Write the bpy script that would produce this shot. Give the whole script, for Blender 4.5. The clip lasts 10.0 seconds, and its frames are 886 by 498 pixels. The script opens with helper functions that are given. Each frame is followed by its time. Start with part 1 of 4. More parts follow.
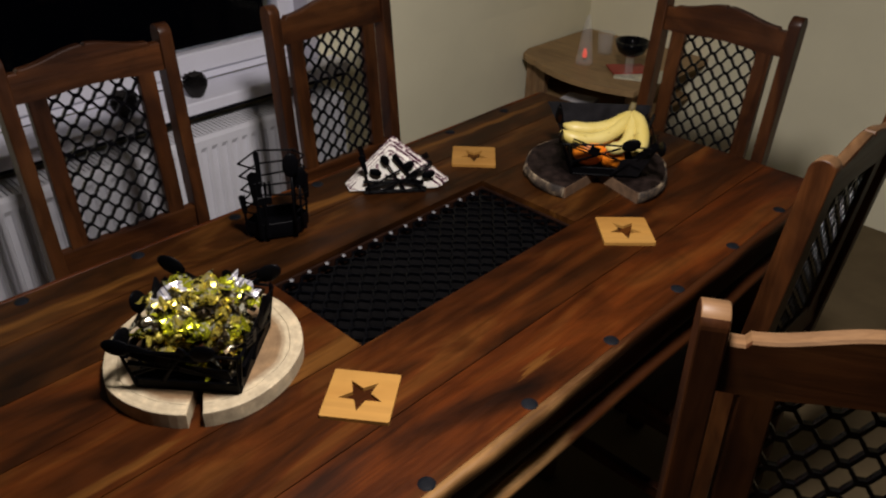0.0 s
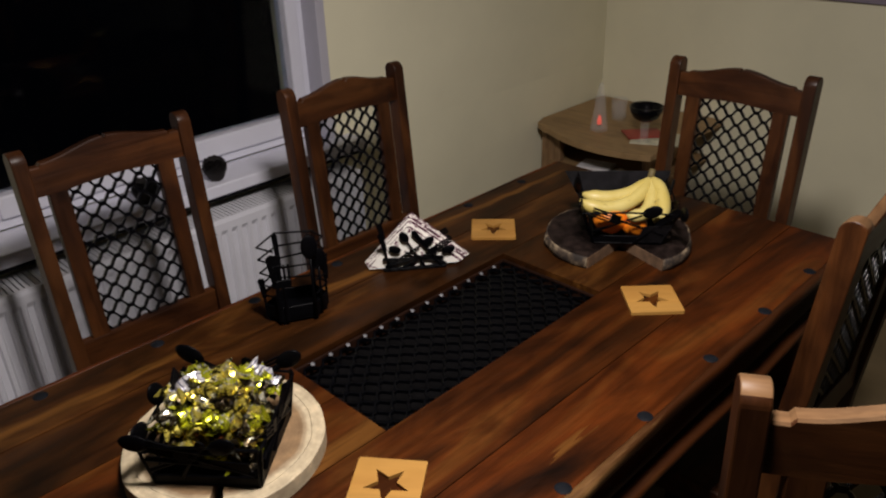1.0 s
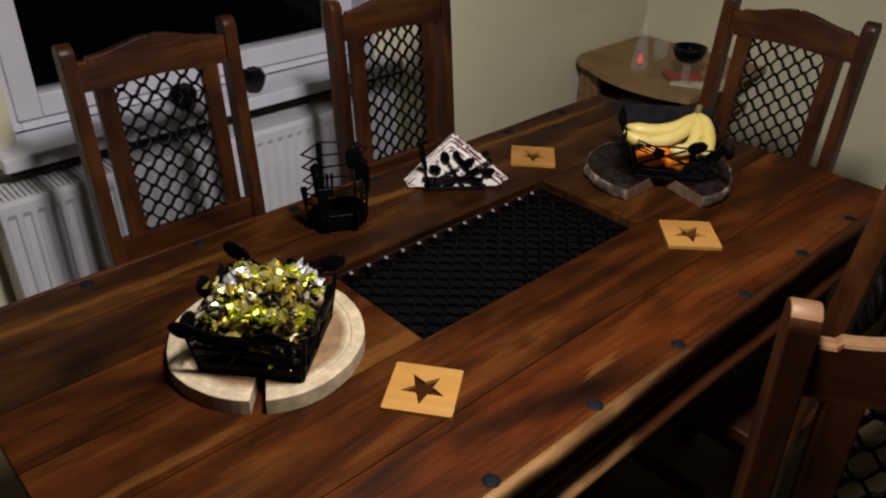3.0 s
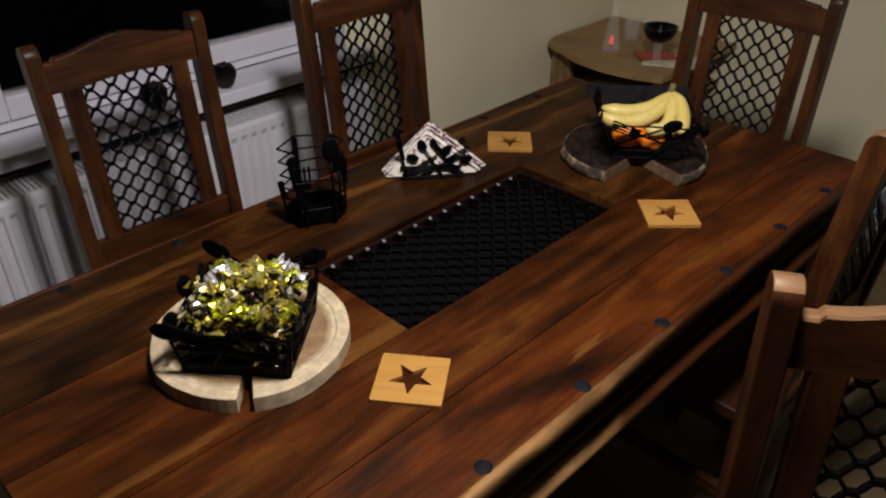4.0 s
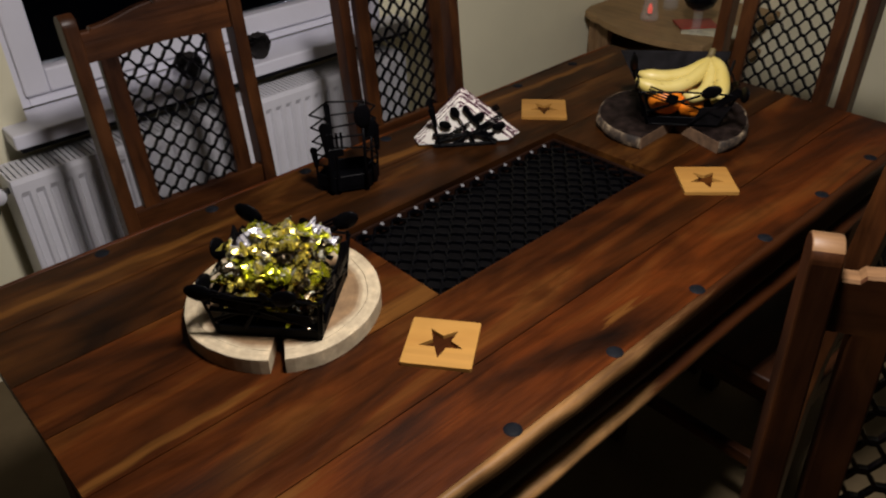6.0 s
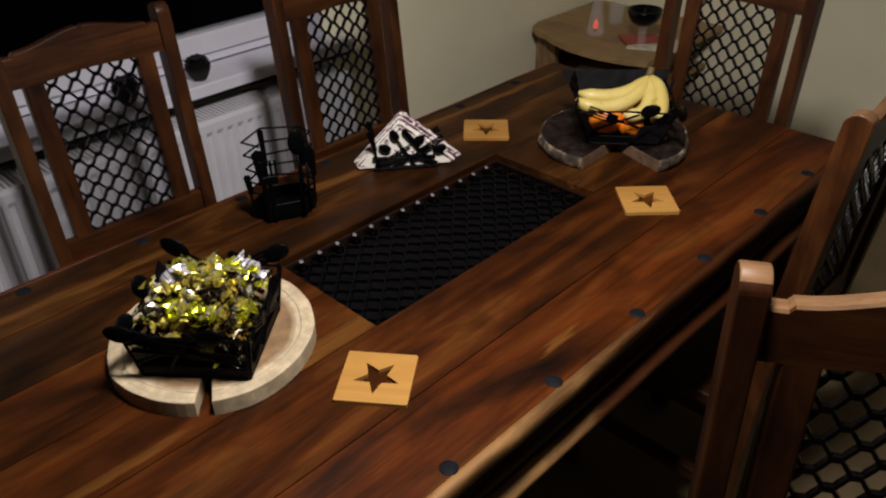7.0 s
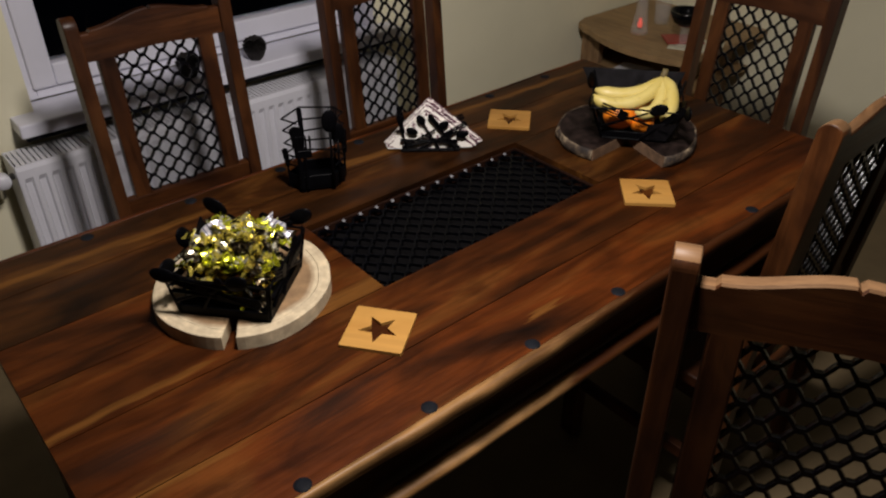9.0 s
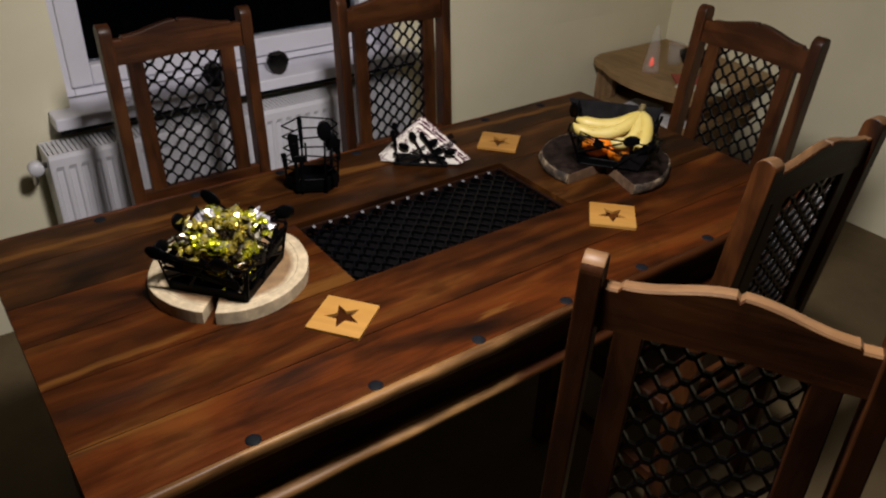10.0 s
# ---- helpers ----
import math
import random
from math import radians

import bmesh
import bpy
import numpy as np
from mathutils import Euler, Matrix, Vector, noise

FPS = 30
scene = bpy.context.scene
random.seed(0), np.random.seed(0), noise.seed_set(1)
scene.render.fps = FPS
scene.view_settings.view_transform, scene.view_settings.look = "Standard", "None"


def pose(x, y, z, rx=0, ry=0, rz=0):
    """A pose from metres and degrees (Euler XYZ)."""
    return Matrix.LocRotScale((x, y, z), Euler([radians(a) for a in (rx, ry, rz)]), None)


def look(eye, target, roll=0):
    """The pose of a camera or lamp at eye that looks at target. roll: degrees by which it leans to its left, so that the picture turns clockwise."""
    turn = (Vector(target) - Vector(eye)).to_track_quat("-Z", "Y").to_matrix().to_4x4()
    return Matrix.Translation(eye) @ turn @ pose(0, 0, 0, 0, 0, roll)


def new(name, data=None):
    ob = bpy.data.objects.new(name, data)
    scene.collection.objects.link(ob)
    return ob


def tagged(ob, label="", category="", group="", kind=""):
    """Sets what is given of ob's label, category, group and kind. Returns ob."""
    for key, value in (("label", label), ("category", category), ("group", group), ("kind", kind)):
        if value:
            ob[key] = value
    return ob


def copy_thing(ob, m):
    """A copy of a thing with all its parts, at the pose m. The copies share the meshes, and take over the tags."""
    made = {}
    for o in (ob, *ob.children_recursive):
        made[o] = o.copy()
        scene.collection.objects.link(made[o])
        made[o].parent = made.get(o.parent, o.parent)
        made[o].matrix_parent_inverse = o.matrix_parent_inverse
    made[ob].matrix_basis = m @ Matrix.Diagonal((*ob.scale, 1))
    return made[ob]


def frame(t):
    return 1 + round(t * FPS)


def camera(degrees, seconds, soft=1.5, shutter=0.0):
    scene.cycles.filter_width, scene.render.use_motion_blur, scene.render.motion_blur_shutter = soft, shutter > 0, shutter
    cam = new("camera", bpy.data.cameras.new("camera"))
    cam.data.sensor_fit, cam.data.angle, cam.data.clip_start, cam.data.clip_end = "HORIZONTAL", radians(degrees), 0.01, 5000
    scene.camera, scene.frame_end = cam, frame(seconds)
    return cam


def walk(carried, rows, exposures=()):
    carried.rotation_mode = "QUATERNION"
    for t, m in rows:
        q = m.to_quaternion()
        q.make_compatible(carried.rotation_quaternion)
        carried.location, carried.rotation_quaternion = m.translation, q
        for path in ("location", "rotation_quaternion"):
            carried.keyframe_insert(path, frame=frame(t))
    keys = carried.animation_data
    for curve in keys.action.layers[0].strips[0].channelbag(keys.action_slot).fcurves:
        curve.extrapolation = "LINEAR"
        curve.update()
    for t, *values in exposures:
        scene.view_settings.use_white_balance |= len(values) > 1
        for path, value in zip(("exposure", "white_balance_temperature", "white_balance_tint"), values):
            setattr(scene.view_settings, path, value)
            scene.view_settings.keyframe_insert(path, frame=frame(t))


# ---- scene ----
cam = camera(59.4, 10.0, soft=2.2)
PATH = [
    (0, (-0.113, -0.065, 1.531), (1.117, 1.108, 0.478), 1.2),
    (0.5, (-0.113, -0.044, 1.534), (1.11, 1.195, 0.55), -1.1),
    (1, (-0.092, -0.046, 1.532), (1.161, 1.227, 0.632), -1.9),
    (1.5, (-0.081, -0.049, 1.516), (1.181, 1.171, 0.557), -0.0),
    (2, (-0.092, -0.052, 1.511), (1.169, 1.163, 0.544), 0.7),
    (2.5, (-0.105, -0.046, 1.517), (1.111, 1.19, 0.521), 0.4),
    (3, (-0.142, -0.032, 1.504), (1.029, 1.214, 0.466), 1.4),
    (3.2, (-0.136, -0.037, 1.503), (1.021, 1.205, 0.445), 1.3),
    (4.3, (-0.144, -0.025, 1.5), (1.071, 1.155, 0.437), -0.1),
    (4.5, (-0.144, -0.025, 1.494), (1.062, 1.157, 0.423), 1.1),
    (5, (-0.152, -0.017, 1.499), (0.968, 1.219, 0.396), -0.9),
    (5.2, (-0.145, -0.022, 1.501), (0.94, 1.238, 0.39), -2.1),
    (6.3, (-0.139, -0.038, 1.478), (1.013, 1.166, 0.371), -0.8),
    (6.5, (-0.119, -0.04, 1.479), (1.074, 1.128, 0.378), 0.1),
    (7, (-0.087, -0.036, 1.487), (1.105, 1.147, 0.402), -1.2),
    (7.5, (-0.108, -0.046, 1.502), (0.999, 1.174, 0.368), -1.2),
    (8, (-0.16, -0.051, 1.506), (0.904, 1.2, 0.364), -0.8),
    (8.5, (-0.151, -0.069, 1.53), (0.943, 1.177, 0.411), 0.0),
    (9, (-0.123, -0.192, 1.549), (0.955, 1.073, 0.437), -0.1),
    (9.5, (-0.094, -0.316, 1.568), (0.944, 0.97, 0.441), 2.0),
    (10, (-0.115, -0.374, 1.592), (0.917, 0.973, 0.534), 2.4),
]
walk(cam, [(t, look(eye, target, roll)) for t, eye, target, roll in PATH], [(0, -0.03), (3.2, -0.03), (4.3, -0.07), (8.5, -0.06), (9.5, 0.02), (10, 0.09)])


# ---- world and light ----
world = bpy.data.worlds.new("night")
scene.world = world
world.use_nodes = True
world.node_tree.nodes["Background"].inputs[0].default_value = (0.5, 0.6, 1.0, 1)
world.node_tree.nodes["Background"].inputs[1].default_value = 0.0006

# the ceiling lamp, a wide spotlight above and out of view, turned to the table
bulb = bpy.data.lights.new("ceiling_bulb", "SPOT")
bulb.energy, bulb.shadow_soft_size, bulb.color = 123, 0.105, (1.0, 0.91, 0.87)
bulb.spot_size, bulb.spot_blend = radians(170), 1.0
new("ceiling_bulb", bulb).matrix_world = look((0.455, 0.345, 1.97), (0.80, 0.58, 0.97))


# ---- materials ----
def mat(name, rough=0.5, metal=0.0, base=(0.5, 0.5, 0.5)):
    m = bpy.data.materials.new(name)
    m.use_nodes = True
    nt = m.node_tree
    b = nt.nodes["Principled BSDF"]
    b.inputs["Roughness"].default_value = rough
    b.inputs["Metallic"].default_value = metal
    b.inputs["Base Color"].default_value = (*base, 1)
    return m, nt, b


def node(nt, kind, **values):
    n = nt.nodes.new(kind)
    for key, value in values.items():
        n.inputs[key.replace("_", " ")].default_value = value
    return n


def ramp(nt, source, stops):
    r = nt.nodes.new("ShaderNodeValToRGB")
    e = r.color_ramp.elements
    while len(e) < len(stops):
        e.new(0.5)
    for el, (p, c) in zip(e, stops):
        el.position, el.color = p, (*c, 1)
    nt.links.new(source, r.inputs[0])
    return r.outputs[0]


def mixed(nt, fac, a, b, mode="MIX"):
    m = nt.nodes.new("ShaderNodeMix")
    m.data_type, m.blend_type = "RGBA", mode
    for socket, value in ((m.inputs[0], fac), (m.inputs[6], a), (m.inputs[7], b)):
        if isinstance(value, (int, float)):
            socket.default_value = value
        elif isinstance(value, tuple):
            socket.default_value = (*value, 1)
        else:
            nt.links.new(value, socket)
    return m.outputs[2]


def coords(nt, scale=(1, 1, 1), shift=True, turn=(0, 0, 0)):
    """Object coordinates, scaled, and shifted by a random step for each object."""
    tc = nt.nodes.new("ShaderNodeTexCoord")
    mp = nt.nodes.new("ShaderNodeMapping")
    mp.inputs["Scale"].default_value = scale
    mp.inputs["Rotation"].default_value = turn
    nt.links.new(tc.outputs["Object"], mp.inputs["Vector"])
    if shift:
        oi = nt.nodes.new("ShaderNodeObjectInfo")
        mul = nt.nodes.new("ShaderNodeMath")
        mul.operation = "MULTIPLY"
        mul.inputs[1].default_value = 37.0
        nt.links.new(oi.outputs["Random"], mul.inputs[0])
        nt.links.new(mul.outputs[0], mp.inputs["Location"])
    return mp.outputs[0]


def noise_tex(nt, vec, scale, detail=5, rough=0.6, distort=0.0):
    n = node(nt, "ShaderNodeTexNoise", Scale=scale, Detail=detail, Roughness=rough, Distortion=distort)
    nt.links.new(vec, n.inputs["Vector"])
    return n.outputs["Fac"]


def bump(nt, b, height, strength=0.2, distance=0.002):
    bp = node(nt, "ShaderNodeBump", Strength=strength, Distance=distance)
    nt.links.new(height, bp.inputs["Height"])
    nt.links.new(bp.outputs[0], b.inputs["Normal"])


def math_node(nt, operation, *values):
    n = nt.nodes.new("ShaderNodeMath")
    n.operation = operation
    for socket, value in zip(n.inputs, values):
        if isinstance(value, (int, float)):
            socket.default_value = value
        else:
            nt.links.new(value, socket)
    return n.outputs[0]


def map_range(nt, value, a, b, c, d):
    n = nt.nodes.new("ShaderNodeMapRange")
    nt.links.new(value, n.inputs[0])
    for socket, v in zip(n.inputs[1:5], (a, b, c, d)):
        socket.default_value = v
    return n.outputs[0]


def sheesham(name, axis, dark, mid, red, pale, pale_at=0.68, rough=0.38, bump_strength=0.25, seed_shift=True, streaks=(), knots=False, gloss=0.2, figured=1.0):
    """Oiled rosewood with dark figure, red heartwood and pale sapwood, its grain along the axis 0, 1 or 2."""
    m, nt, b = mat(name, rough)

    def grained(across, along):
        v = [across] * 3
        v[axis] = along
        return coords(nt, v, seed_shift)

    g = noise_tex(nt, grained(95, 4.0), 1.0, 6, 0.62, 0.5)
    band = noise_tex(nt, grained(24, 1.5), 1.0, 4, 0.52, 1.4)
    mottle = noise_tex(nt, grained(13, 7.0), 1.0, 4, 0.6, 0.8)
    w = noise_tex(nt, grained(7.0, 1.9), 1.0, 5, 0.54, 1.3)
    big = noise_tex(nt, coords(nt, (3, 3, 3), seed_shift), 1.0, 3, 0.5, 0.3)
    amber = tuple(a * 0.55 + b_ * 0.45 for a, b_ in zip(red, pale))
    heart = ramp(nt, w, [(0.29, dark), (0.41, mid), (0.54, red), (0.63, tuple(0.6 * p + 0.4 * q for p, q in zip(amber, red))), (pale_at, red), (min(pale_at + 0.05, 1.0), pale)])
    grain = ramp(nt, g, [(0.30, (0.36, 0.33, 0.31)), (0.52, (0.97, 0.95, 0.92)), (0.75, (1.25, 1.2, 1.1))])
    col = mixed(nt, 0.42 * figured, heart, grain, "MULTIPLY")
    figure = ramp(nt, band, [(0.33, (0.42, 0.37, 0.34)), (0.50, (1, 1, 1)), (0.68, (1.35, 1.3, 1.2))])
    col = mixed(nt, 0.55 * figured, col, figure, "MULTIPLY")
    col = mixed(nt, 0.6 * figured, col, ramp(nt, mottle, [(0.34, (0.45, 0.42, 0.40)), (0.52, (1, 1, 1)), (0.70, (1.3, 1.22, 1.1))]), "MULTIPLY")
    blot = ramp(nt, big, [(0.30, (0.58, 0.54, 0.53)), (0.52, (1, 1, 1))])
    col = mixed(nt, 0.7 * figured, col, blot, "MULTIPLY")
    if streaks:
        tc = nt.nodes.new("ShaderNodeTexCoord")
        sep = nt.nodes.new("ShaderNodeSeparateXYZ")
        nt.links.new(tc.outputs["Object"], sep.inputs[0])
        wander = noise_tex(nt, coords(nt, (4, 4, 4), False), 1.0, 3)
        for y0, x0, x1, width in streaks:
            d = math_node(nt, "ADD", sep.outputs[1], math_node(nt, "MULTIPLY_ADD", wander, 0.05, -0.025 - y0))
            d = math_node(nt, "ABSOLUTE", d)
            across = map_range(nt, d, width, width * 0.45, 0.0, 1.0)
            xx = math_node(nt, "MULTIPLY_ADD", g, 0.3, sep.outputs[0])
            e = math_node(nt, "ABSOLUTE", math_node(nt, "ADD", xx, -0.15 - (x0 + x1) / 2))
            along = map_range(nt, e, (x1 - x0) / 2, (x1 - x0) / 2 * 0.75, 0.0, 1.0)
            f = math_node(nt, "MULTIPLY", math_node(nt, "MULTIPLY", across, along), 0.62)
            col = mixed(nt, f, col, mixed(nt, 0.8, pale, grain, "MULTIPLY"))
    if knots:
        vo = nt.nodes.new("ShaderNodeTexVoronoi")
        vo.inputs["Scale"].default_value = 1.0
        nt.links.new(coords(nt, (1.7, 5.5, 5.5), seed_shift), vo.inputs["Vector"])
        near = map_range(nt, math_node(nt, "ADD", vo.outputs["Distance"], math_node(nt, "MULTIPLY_ADD", g, 0.25, -0.125)), 0.04, 0.22, 0.85, 0.0)
        col = mixed(nt, near, col, (0.012, 0.007, 0.005))
    nt.links.new(col, b.inputs["Base Color"])
    rr = nt.nodes.new("ShaderNodeMapRange")
    rr.inputs[3].default_value, rr.inputs[4].default_value = rough - 0.08, rough + 0.16
    nt.links.new(g, rr.inputs[0])
    nt.links.new(rr.outputs[0], b.inputs["Roughness"])
    b.inputs["Specular IOR Level"].default_value = gloss
    bump(nt, b, g, bump_strength, 0.0012)
    return m


def plain(name, base, rough, metal=0.0, spread=0.12, scale=9.0, grain=60.0, strength=0.08, gloss=0.5):
    """A painted or cast surface with soft blotches and fine relief."""
    m, nt, b = mat(name, rough, metal, base)
    b.inputs["Specular IOR Level"].default_value = gloss
    v = coords(nt)
    a = noise_tex(nt, v, scale, 4)
    lo = tuple(c * (1 - spread) for c in base)
    hi = tuple(min(1.0, c * (1 + spread)) for c in base)
    nt.links.new(ramp(nt, a, [(0.3, lo), (0.7, hi)]), b.inputs["Base Color"])
    bump(nt, b, noise_tex(nt, v, grain, 3), strength, 0.002)
    return m


DARK, MID, RED, PALE = (0.0050, 0.0017, 0.0007), (0.0290, 0.0075, 0.0015), (0.0680, 0.0158, 0.0024), (0.125, 0.053, 0.011)
STREAKS = ((0.522, -0.2, 0.16, 0.008), (0.690, -0.2, 0.20, 0.010), (0.70, 0.36, 0.52, 0.024), (1.105, -0.1, 0.42, 0.013), (1.085, 0.60, 0.98, 0.016), (1.13, 1.05, 1.55, 0.010), (0.455, 0.62, 0.70, 0.010))
M_TABLE = sheesham("oiled_rosewood_top", 0, DARK, MID, RED, PALE, 0.74, streaks=STREAKS, knots=True, gloss=0.11)
M_TABLE_BROWN = sheesham("oiled_brown_far_planks", 0, (0.0042, 0.0018, 0.0009), (0.0172, 0.0064, 0.0017), (0.0345, 0.0118, 0.0028), PALE, 0.74, streaks=STREAKS, knots=True, gloss=0.11)
M_TABLE_MID = sheesham("oiled_middle_planks", 0, (0.0046, 0.0018, 0.0008), (0.0245, 0.0070, 0.0015), (0.0550, 0.0142, 0.0024), PALE, 0.74, streaks=STREAKS, knots=True, gloss=0.11)
M_TABLE_END = sheesham("oiled_rosewood_apron_end", 1, DARK, MID, RED, PALE, 0.75)
M_TABLE_LEG = sheesham("oiled_rosewood_leg", 2, DARK, MID, RED, PALE, 0.8)
M_LIP = sheesham("pale_sapwood_edge", 0, (0.05, 0.021, 0.006), (0.15, 0.072, 0.023), (0.28, 0.155, 0.058), (0.37, 0.22, 0.09), 0.60, 0.4, streaks=())
# the sapwood runs out along the near edge and gives way to the red heartwood
nt = M_LIP.node_tree
b = nt.nodes["Principled BSDF"]
pale_col = b.inputs["Base Color"].links[0].from_socket
tc = nt.nodes.new("ShaderNodeTexCoord")
sep = nt.nodes.new("ShaderNodeSeparateXYZ")
nt.links.new(tc.outputs["Object"], sep.inputs[0])
along = math_node(nt, "MULTIPLY_ADD", noise_tex(nt, coords(nt, (7, 60, 60), False), 1.0, 4), 0.5, sep.outputs[0])
nt.links.new(mixed(nt, map_range(nt, along, 0.78, 0.98, 0.0, 1.0), pale_col, (0.034, 0.0095, 0.0020)), b.inputs["Base Color"])
CHAIR_WOOD = ((0.0095, 0.0032, 0.0013), (0.0315, 0.0100, 0.0030), (0.058, 0.0195, 0.0052), (0.090, 0.037, 0.011))
M_CHAIR_UP = sheesham("chair_rosewood_upright", 2, *CHAIR_WOOD, 0.74, 0.38, gloss=0.3)
M_CHAIR_X = sheesham("chair_rosewood_rail", 0, *CHAIR_WOOD, 0.74, 0.38, gloss=0.3)
M_CHAIR_Y = sheesham("chair_rosewood_side", 1, *CHAIR_WOOD, 0.74, 0.38, gloss=0.3)
M_IRON = plain("black_iron", (0.0014, 0.0014, 0.0019), 0.42, 0.0, 0.3, 40, 220, 0.25, 0.05)
M_INSET = plain("black_inset_iron", (0.0012, 0.0013, 0.0020), 0.28, 0.0, 0.3, 40, 220, 0.25, 0.12)
M_LATTICE = plain("black_lattice_iron", (0.0013, 0.0014, 0.0024), 0.24, 0.0, 0.3, 40, 220, 0.25, 0.40)
M_WALL = plain("cream_wall_paint", (0.735, 0.70, 0.515), 0.85, 0, 0.05, 2.2, 160, 0.25)
# for the unseen walls: dark so that they bounce little light
M_DIM = plain("dark_unseen_wall", (0.07, 0.05, 0.035), 0.85, 0, 0.1, 2.2, 160, 0.2)
M_CEIL = plain("white_ceiling_paint", (0.8, 0.79, 0.74), 0.9, 0, 0.03, 2.0, 120, 0.2)
M_FLOOR = plain("beige_floor_tile", (0.118, 0.087, 0.048), 0.60, 0, 0.18, 5, 70, 0.1, 0.12)
M_PVC = plain("white_window_plastic", (0.65, 0.655, 0.74), 0.35, 0, 0.03, 6, 90, 0.03)
M_RAD = plain("white_radiator_enamel", (0.63, 0.635, 0.69), 0.38, 0, 0.04, 8, 90, 0.04)
M_STEEL = plain("brushed_nickel", (0.55, 0.54, 0.52), 0.3, 1.0, 0.1, 30, 200, 0.1)


# ---- mesh helpers ----
def finish(bm, smooth=False):
    bmesh.ops.recalc_face_normals(bm, faces=bm.faces)
    if smooth:
        for f in bm.faces:
            f.smooth = True
    return bm


def to_mesh(name, bm, material):
    me = bpy.data.meshes.new(name)
    bm.to_mesh(me)
    bm.free()
    me.materials.append(material)
    return me


def part(name, bm, material, parent=None, label="", smooth=False):
    """Links a bmesh as one mesh object, under its thing where one is given."""
    finish(bm, smooth)
    ob = new(name, to_mesh(name, bm, material))
    if parent is not None:
        ob.parent = parent
    if label:
        ob["label"] = label
    return ob


def thing(name, m, label, category, group="", kind=""):
    ob = new(name)
    ob.matrix_world = m
    ob.empty_display_size = 0.05
    return tagged(ob, label, category, group, kind)


def box(x0, x1, y0, y1, z0, z1, bevel=0.0, segs=2, bm=None):
    bm = bm or bmesh.new()
    m = Matrix.Translation(((x0 + x1) / 2, (y0 + y1) / 2, (z0 + z1) / 2)) @ Matrix.Diagonal((x1 - x0, y1 - y0, z1 - z0, 1))
    vs = bmesh.ops.create_cube(bm, size=1, matrix=m)["verts"]
    if bevel:
        es = list({e for v in vs for e in v.link_edges})
        bmesh.ops.bevel(bm, geom=es, offset=bevel, segments=segs, affect="EDGES", profile=0.6)
    return bm


def prism(points, z0, z1, bevel=0.0, bm=None, segs=2):
    """An outline in x and y, given a thickness from z0 to z1."""
    bm = bm or bmesh.new()
    vs = [bm.verts.new((x, y, z0)) for x, y in points]
    f = bm.faces.new(vs)
    ret = bmesh.ops.extrude_face_region(bm, geom=[f])
    top = [g for g in ret["geom"] if isinstance(g, bmesh.types.BMVert)]
    for v in top:
        v.co.z = z1
    if bevel:
        es = [e for v in top for e in v.link_edges if all(abs(q.co.z - z1) < 1e-6 for q in e.verts)]
        bmesh.ops.bevel(bm, geom=list(set(es)), offset=bevel, segments=segs, affect="EDGES", profile=0.6)
    return bm


def sweep(points, radius, sides=6, bm=None, flat=1.0, closed=False, up=(0, 0, 1)):
    """A rod along points; radius is a number or one for each point."""
    bm = bm or bmesh.new()
    pts = [Vector(p) for p in points]
    n = len(pts)
    rad = [radius] * n if isinstance(radius, (int, float)) else radius
    rings = []
    for i, p in enumerate(pts):
        if closed:
            d = pts[(i + 1) % n] - pts[i - 1]
        else:
            d = pts[min(i + 1, n - 1)] - pts[max(i - 1, 0)]
        d = d.normalized() if d.length > 1e-9 else Vector((0, 0, 1))
        ref = Vector(up)
        if abs(d.dot(ref)) > 0.95:
            ref = Vector((1, 0, 0))
        a = d.cross(ref).normalized()
        b = d.cross(a).normalized()
        rings.append([bm.verts.new(p + a * rad[i] * math.cos(2 * math.pi * k / sides) + b * rad[i] * flat * math.sin(2 * math.pi * k / sides)) for k in range(sides)])
    for i in range(n if closed else n - 1):
        r0, r1 = rings[i], rings[(i + 1) % n]
        for k in range(sides):
            bm.faces.new((r0[k], r0[(k + 1) % sides], r1[(k + 1) % sides], r1[k]))
    if not closed:
        bm.faces.new(rings[0][::-1])
        bm.faces.new(rings[-1])
    return bm


def lathe(profile, sides=24, bm=None):
    """A profile of (radius, z) turned round the z axis."""
    bm = bm or bmesh.new()
    rings = []
    for r, z in profile:
        if r < 1e-5:
            rings.append([bm.verts.new((0, 0, z))])
        else:
            rings.append([bm.verts.new((r * math.cos(2 * math.pi * k / sides), r * math.sin(2 * math.pi * k / sides), z)) for k in range(sides)])
    for a, b in zip(rings, rings[1:]):
        for k in range(sides):
            j = (k + 1) % sides
            if len(a) == 1 and len(b) > 1:
                bm.faces.new((a[0], b[j], b[k]))
            elif len(b) == 1 and len(a) > 1:
                bm.faces.new((a[k], a[j], b[0]))
            elif len(a) > 1:
                bm.faces.new((a[k], a[j], b[j], b[k]))
    return bm


def moved(bm, m):
    bmesh.ops.transform(bm, matrix=m, verts=bm.verts)
    return bm


# ---- room ----
WALL_Y, WALL_X, BACK_Y, BACK_X, CEIL = 2.0, 3.02, -4.2, -4.0, 2.6
OPEN_X0, OPEN_X1, OPEN_Z0, OPEN_Z1 = 0.30, 1.43, 0.70, 2.05

